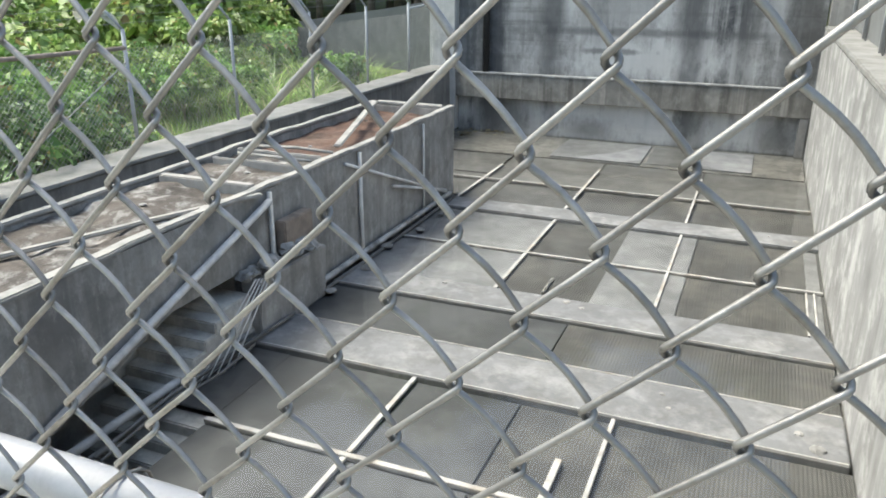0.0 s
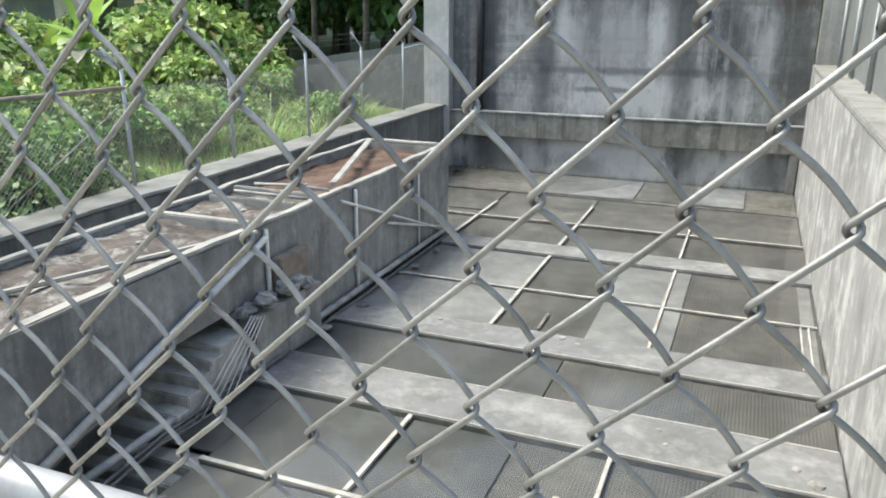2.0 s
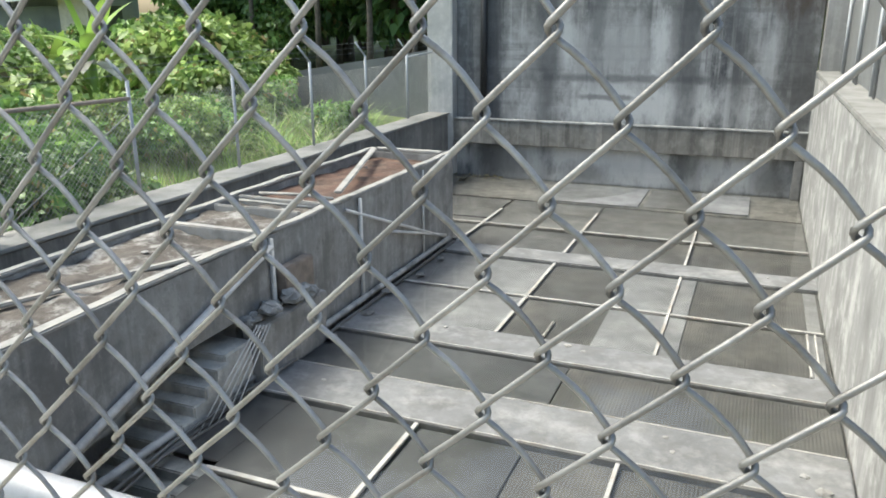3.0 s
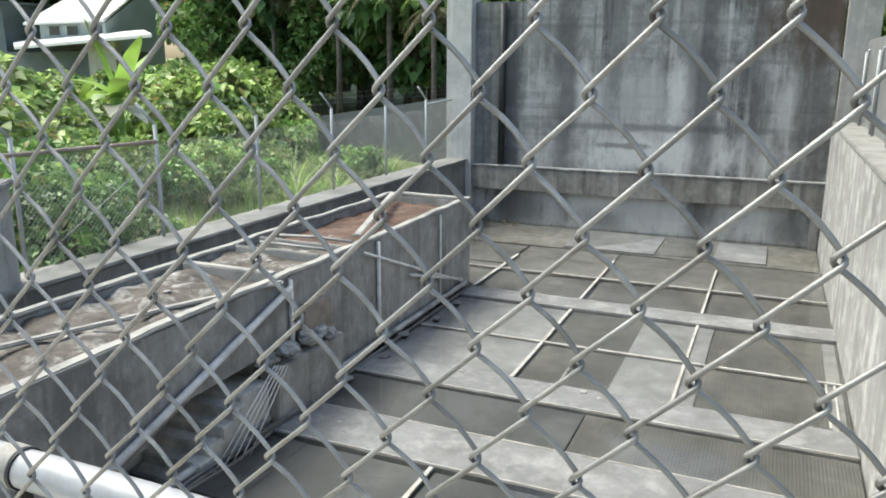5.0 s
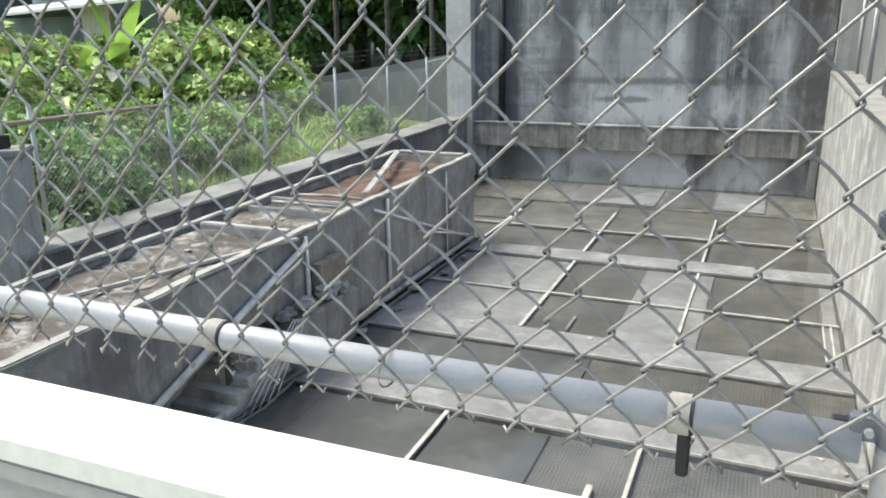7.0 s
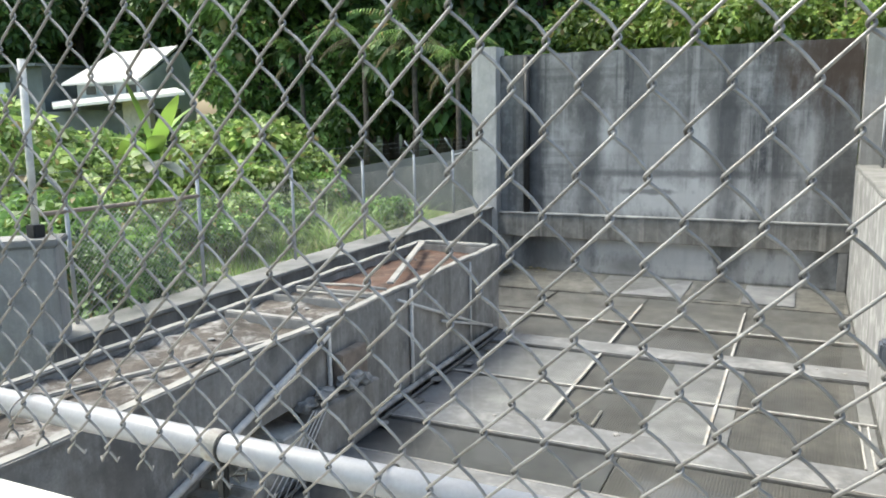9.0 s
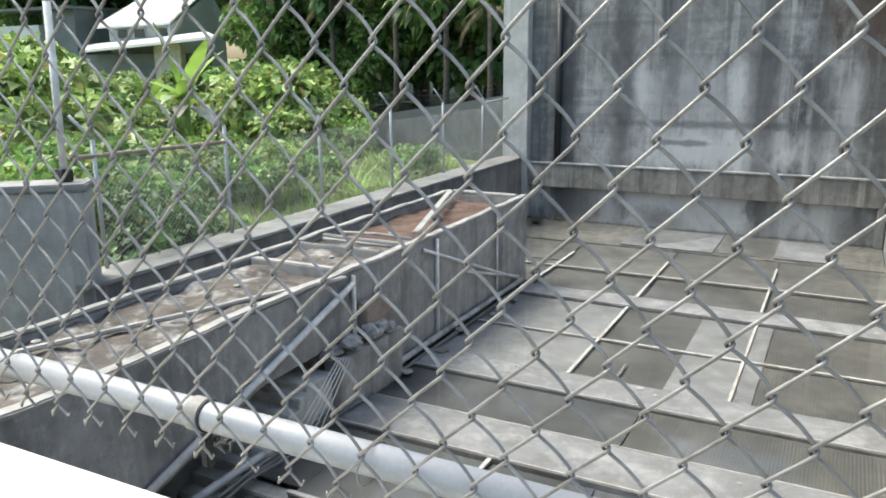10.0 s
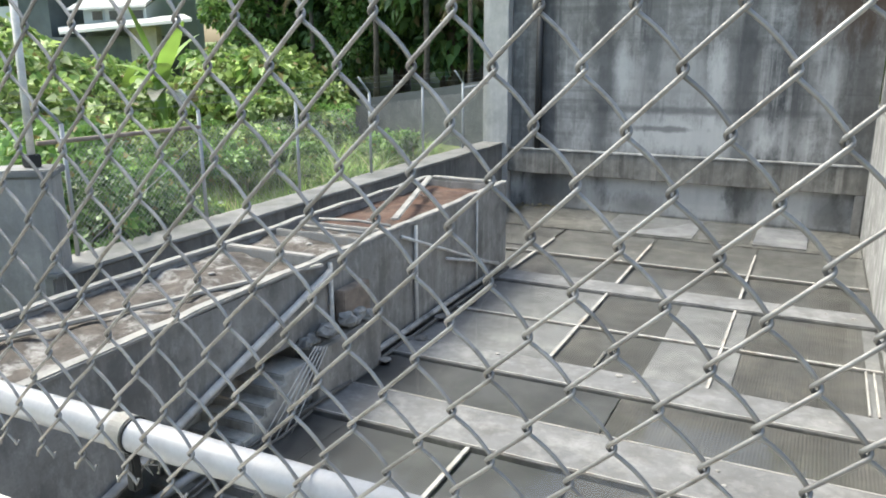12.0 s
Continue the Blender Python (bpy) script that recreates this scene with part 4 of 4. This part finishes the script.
TREES = [tree(200 + k, 9.5, 2.7, LEAF_DEEP, "dense dark green tree of the hillside wood", leaf=0.34) for k in range(4)]
FOREST = [(-11.5, 24.5, 1.2), (-14.5, 25.5, 1.1), (-17.5, 25.0, 1.15), (-20.0, 26.5, 1.15), (-20.6, 28.6, 1.2), (-22.6, 31.0, 1.25), (-13.0, 29.5, 1.4), (-17.0, 30.5, 1.4), (-21.0, 32.0, 1.45), (-25.5, 38.5, 1.4),
          (-9.0, 29.0, 1.3), (-8.2, 24.5, 0.85), (-30.0, 40.0, 1.5), (-36.0, 42.0, 1.5), (-42.0, 41.0, 1.5), (-48.0, 40.0, 1.5), (-54.0, 38.0, 1.5), (-25.0, 40.0, 1.6), (-47.0, 33.5, 1.2), (-33.0, 44.0, 1.7), (-39.0, 45.0, 1.7), (-45.0, 44.0, 1.7), (-51.0, 43.0, 1.7), (-28.0, 42.0, 1.7), (-57.0, 44.0, 1.7), (-22.0, 37.0, 1.6), (-15.0, 35.0, 1.6), (-19.0, 36.0, 1.6), (2.5, 27.0, 0.95), (5.5, 25.0, 0.9)]
for x, y, s in FOREST:
    put(TREES, x, y, s, rnd.uniform(0, 360))
PALE_TREES = [tree(220 + k, 6.0, 2.1, LEAF_MID, "yellow-green tree behind the end wall", leaf=0.22, per=140, count=36) for k in range(2)]
for x, y, s in ((-5.2, 23.0, 0.98), (-2.8, 22.5, 1.0), (-0.8, 23.5, 0.98), (-4.2, 26.0, 1.15), (-1.2, 26.5, 1.1), (1.2, 22.8, 0.95), (-6.9, 25.0, 1.05)):
    put(PALE_TREES, x, y, s, rnd.uniform(0, 360))


def arching_leaf(verts, faces, base, heading, length, width, rise, bend, segs=7, fold=0.25):
    """One long blade that rises and bends over; adds to the lists."""
    h = Vector((math.cos(heading), math.sin(heading), 0))
    s = Vector((-h.y, h.x, 0))
    p, ang = Vector(base), rise
    start = len(verts)
    for i in range(segs + 1):
        f = i / segs
        w = width * (math.sin(math.pi * min(1.0, 0.12 + 0.9 * f)) ** 0.6) * (1.0 if f < 0.97 else 0.25)
        up = Vector((0, 0, 1)) * math.cos(ang) - h * math.sin(ang)
        verts += [tuple(p + s * w + up * w * fold), tuple(p), tuple(p - s * w + up * w * fold)]
        p = p + (h * math.cos(ang) + Vector((0, 0, 1)) * math.sin(ang)) * (length / segs)
        ang -= bend / segs
    for i in range(segs):
        a = start + 3 * i
        faces += [(a, a + 1, a + 4, a + 3), (a + 1, a + 2, a + 5, a + 4)]


MID_TREES = [tree(230 + k, 7.0, 2.3, LEAF_GREEN, "leafy mid-green tree at the edge of the wood", leaf=0.26, per=130, count=40) for k in range(2)]
for x, y, s in ((-19.0, 24.0, 0.95), (-15.8, 24.2, 0.85), (-20.3, 26.0, 1.0), (-13.0, 26.5, 1.2), (-21.2, 28.5, 1.0)):
    put(MID_TREES, x, y, s, rnd.uniform(0, 360))


def build_banana(x, y, s):
    t = holder("banana_plant", "banana plant with broad upright bright green leaves", "banana plant")
    part("stem", tube([(0, 0, -0.3), (0.03, 0, 0.8), (0.05, 0.02, 1.6)], [0.13, 0.11, 0.07], 10), LEAF_BANANA, t, smooth=True)
    for head, ln, rise, bend in ((245, 1.35, 1.32, 0.15), (345, 1.3, 0.98, 0.3), (320, 1.1, 0.55, 0.5), (200, 1.0, 0.7, 0.9), (60, 1.1, 1.1, 0.6), (170, 0.9, 0.5, 1.2), (290, 0.8, 0.45, 1.0)):
        verts, faces = [], []
        arching_leaf(verts, faces, (0.05, 0.02, 1.3), radians(head), ln, 0.15, rise, bend, 11, 0.12)
        part("leaf", raw_mesh("leaf", np.array(verts), np.array(faces), LEAF_BANANA), LEAF_BANANA, t, smooth=True)
    for head, ln, rise in ((310, 1.2, 0.25), (340, 1.0, 0.1)):
        verts, faces = [], []
        arching_leaf(verts, faces, (0.05, 0.02, 1.15), radians(head), ln, 0.13, rise, 0.7, 9, 0.3)
        part("dead_leaf", raw_mesh("leaf", np.array(verts), np.array(faces), LEAF_PALE), LEAF_PALE, t, "withered pale leaf", smooth=True)
    t.matrix_basis = placed(x, y, s)


build_banana(-14.2, 13.5, 1.45)
build_banana(-17.6, 15.5, 0.95)


def grass_clump(seed, mat, label):
    rnd2 = random.Random(seed)
    verts, faces = [], []
    for k in range(130):
        r, a = rnd2.uniform(0, 0.42), rnd2.uniform(0, math.tau)
        arching_leaf(verts, faces, (r * math.cos(a), r * math.sin(a), -0.05), rnd2.uniform(0, math.tau), rnd2.uniform(0.8, 1.7), rnd2.uniform(0.012, 0.024), rnd2.uniform(1.05, 1.5), rnd2.uniform(0.9, 2.2), 6, 0.2)
    ob = tagged(new("grass_clump", raw_mesh("grass_clump", np.array(verts), np.array(faces), mat)), label, "tall grass", "grass clumps beyond the low wall")
    return ob


GRASS = [grass_clump(300 + k, LEAF_GRASS, "tall arching clump of reed grass") for k in range(4)]
for x, y, s in ((-9.9, 11.4, 0.7), (-8.6, 12.6, 0.75), (-9.6, 12.2, 0.9), (-8.1, 13.0, 0.75), (-9.2, 13.4, 0.9), (-8.6, 14.3, 0.8), (-9.7, 15.2, 1.0), (-8.7, 16.2, 0.9), (-10.6, 16.6, 1.0), (-7.6, 11.6, 0.55), (-7.5, 14.0, 0.55)):
    put(GRASS, x, y, s, rnd.uniform(0, 360))
for x, y, s in ((-11.4, 10.6, 0.75), (-10.6, 12.2, 0.7), (-11.0, 14.6, 0.7), (-13.2, 18.4, 1.0), (-15.2, 18.3, 1.2)):
    put(YB, x, y, s, rnd.uniform(0, 360))
for x, y, s in ((-10.9, 9.6, 0.65), (-8.9, 15.2, 0.6), (-9.9, 13.2, 0.6)):
    put(GB, x, y, s, rnd.uniform(0, 360))


def lawn():
    rng = np.random.default_rng(7)
    n = 16000
    x, y = rng.uniform(-11.5, -6.75, n), rng.uniform(5.2, 18.5, n)
    z = np.array([ground_height(a, b) for a, b in zip(x, y)])
    head, ln = rng.uniform(0, math.tau, n), rng.uniform(0.12, 0.42, n)
    d = np.stack([np.cos(head) * 0.45, np.sin(head) * 0.45, np.ones(n)], 1) * ln[:, None]
    s = np.stack([-np.sin(head), np.cos(head), np.zeros(n)], 1) * 0.012
    base = np.stack([x, y, z - 0.03], 1)
    verts = np.stack([base + s, base - s, base + d], 1).reshape(-1, 3)
    faces = np.arange(n * 3).reshape(-1, 3)
    tagged(new("grass", raw_mesh("grass", verts, faces, LEAF_GRASS)), "short bright green grass along the low wall", "grass", kind="stuff")


lawn()


def build_palm(x, y, s, seed):
    rnd2 = random.Random(seed)
    t = holder("palm_tree", "slender palm with drooping fronds at the wood's edge", "palm", "palms at the wood's edge")
    part("trunk", tube([(0, 0, -0.4), (0.05, 0.02, 2.0), (0.0, 0.05, 4.2)], [0.1, 0.08, 0.06], 10), BARK, t, smooth=True)
    for k in range(14):
        head = math.tau * k / 14 + rnd2.uniform(-0.2, 0.2)
        dry = k % 3 == 0
        rise, bend, ln = (rnd2.uniform(-0.4, 0.1), 1.1, 1.5) if dry else (rnd2.uniform(0.2, 1.1), rnd2.uniform(1.2, 1.9), 2.0)
        verts, faces = [], []
        p, ang = Vector((0, 0.05, 4.2)), rise
        h = Vector((math.cos(head), math.sin(head), 0))
        side = Vector((-h.y, h.x, 0))
        for i in range(22):
            p = p + (h * math.cos(ang) + Vector((0, 0, 1)) * math.sin(ang)) * (ln / 22)
            ang -= bend / 22
            if i < 3:
                continue
            for sg in (1, -1):
                q = p + (side * sg * 0.5 + h * 0.18 + Vector((0, 0, -0.42))).normalized() * 0.55 * (1.1 - i / 26)
                b = len(verts)
                verts += [tuple(p + h * 0.02), tuple(p - h * 0.02), tuple(q)]
                faces.append((b, b + 1, b + 2))
        part("frond", raw_mesh("frond", np.array(verts), np.array(faces), FROND_DRY if dry else LEAF_GREEN), None, t)
    t.matrix_basis = placed(x, y, s)


for x, y, s, sd in ((-11.2, 21.5, 1.15, 1), (-13.6, 22.5, 1.2, 2), (-9.4, 20.8, 1.0, 3), (-16.5, 23.0, 1.1, 4)):
    build_palm(x, y, s, sd)


def litter():
    rng = np.random.default_rng(9)
    n = 60
    verts, faces = leaf_cloud(rng, [(-5.5, 15.2, 0.0), (-5.1, 15.25, 0.0), (-5.75, 14.9, 0.0)], [0.3, 0.2, 0.2], n // 3, 0.12, 0.05)
    verts[:, 2] = np.abs(verts[:, 2]) * 0.25 + 0.01
    tagged(new("leaf_litter", raw_mesh("leaf_litter", verts, faces, FROND_DRY)), "brown fallen leaves heaped in the basin corner", "leaf litter", kind="stuff")


litter()


# ---- small things ----
def scrap_wire(at, seed):
    rnd2 = random.Random(seed)
    p, pts = Vector(at), []
    for k in range(9):
        pts.append(tuple(p))
        p = p + Vector((rnd2.uniform(-0.012, 0.014), rnd2.uniform(-0.006, 0.008), rnd2.uniform(-0.012, 0.008)))
    thing("wire_scrap", tube(pts, 0.0011, 6), GALV, "twisted scrap of tie wire hanging under the rail", "wire", "tie wires on the rail", smooth=True)


for k, x in enumerate((-0.585, -0.575, -0.57, -0.56, -0.045)):
    scrap_wire((x, 0.318, 2.952), 70 + k)


def tie(x):
    """A wire tie wound once round rail and mesh."""
    pts = [(x + 0.002 * math.sin(a * 0.5), 0.309 + 0.031 * math.cos(a), 2.972 + 0.0202 * math.sin(a)) for a in (math.tau * k / 16 for k in range(19))]
    thing("rail_tie", tube(pts, 0.0012, 6), GALV, "thin wire tie round the rail and the mesh", "wire tie", "tie wires on the rail", smooth=True)


for x in (-1.21, -0.94, -0.36):
    tie(x)


def chip(x, y, z, size, seed, mat, label):
    bm = bmesh.new()
    bmesh.ops.create_icosphere(bm, subdivisions=2, radius=size)
    for v in bm.verts:
        v.co += noise.noise_vector(v.co * (1.5 / size) + Vector((seed, 0, seed))) * size * 0.4
        v.co.z *= 0.35
    ob = thing("rubble_chip", bm, mat, label, "stone chip", "loose chips in the basin")
    ob.location = (x, y, z)


rnd3 = random.Random(21)
for k in range(14):
    y0, y1 = rnd3.choice(BEAMS[:3])
    chip(rnd3.uniform(-3.9, 0.7), rnd3.uniform(y0 + 0.06, y1 - 0.06), 0.016, rnd3.uniform(0.012, 0.035), k, RIM, "pale chip of mortar on the concrete beam")
for k in range(10):
    chip(rnd3.uniform(-5.4, -4.5), rnd3.uniform(2.6, 9.5), 1.29, rnd3.uniform(0.02, 0.05), 40 + k, RIM, "pale lump of dried mortar on the trough mud")
chip(0.72, 5.42, 0.02, 0.06, 90, RIM, "pale lump of rubble on the concrete beam")
chip(0.6, 5.6, 0.018, 0.035, 91, RIM, "pale lump of rubble on the concrete beam")
chip(-1.6, 7.3, 0.018, 0.04, 92, RIM, "pale lump of rubble on the concrete beam")
for k in range(5):
    x, y = rnd3.uniform(-4.28, -4.05), 6.6 + 0.75 * k
    chip(x + 0.1, y, 0.03, rnd3.uniform(0.04, 0.08), 60 + k, CONCRETE, "dirty clod beside the floor pipe")


def loose_cable(pts, r, label):
    thing("loose_cable", tube(pts, r, 8), HOSE, label, "cable", "cables by the stairs", smooth=True)


loose_cable([(-4.02, 5.9, 0.06), (-4.05, 5.0, 0.07), (-4.1, 4.2, 0.05), (-4.0, 3.3, 0.06)], 0.016, "loose dark cable lying beside the floor pipe")
loose_cable([(-4.0, 5.2, 0.05), (-3.9, 4.6, 0.09), (-4.02, 4.0, 0.05), (-3.92, 3.1, 0.05)], 0.012, "loose dark cable lying beside the floor pipe")
thing("wooden_plank", worn_box(-1.36, -1.27, 3.62, 4.04, -0.02, 0.01, rough=0.004), BOARD, "short brown plank floating in the water", "plank")
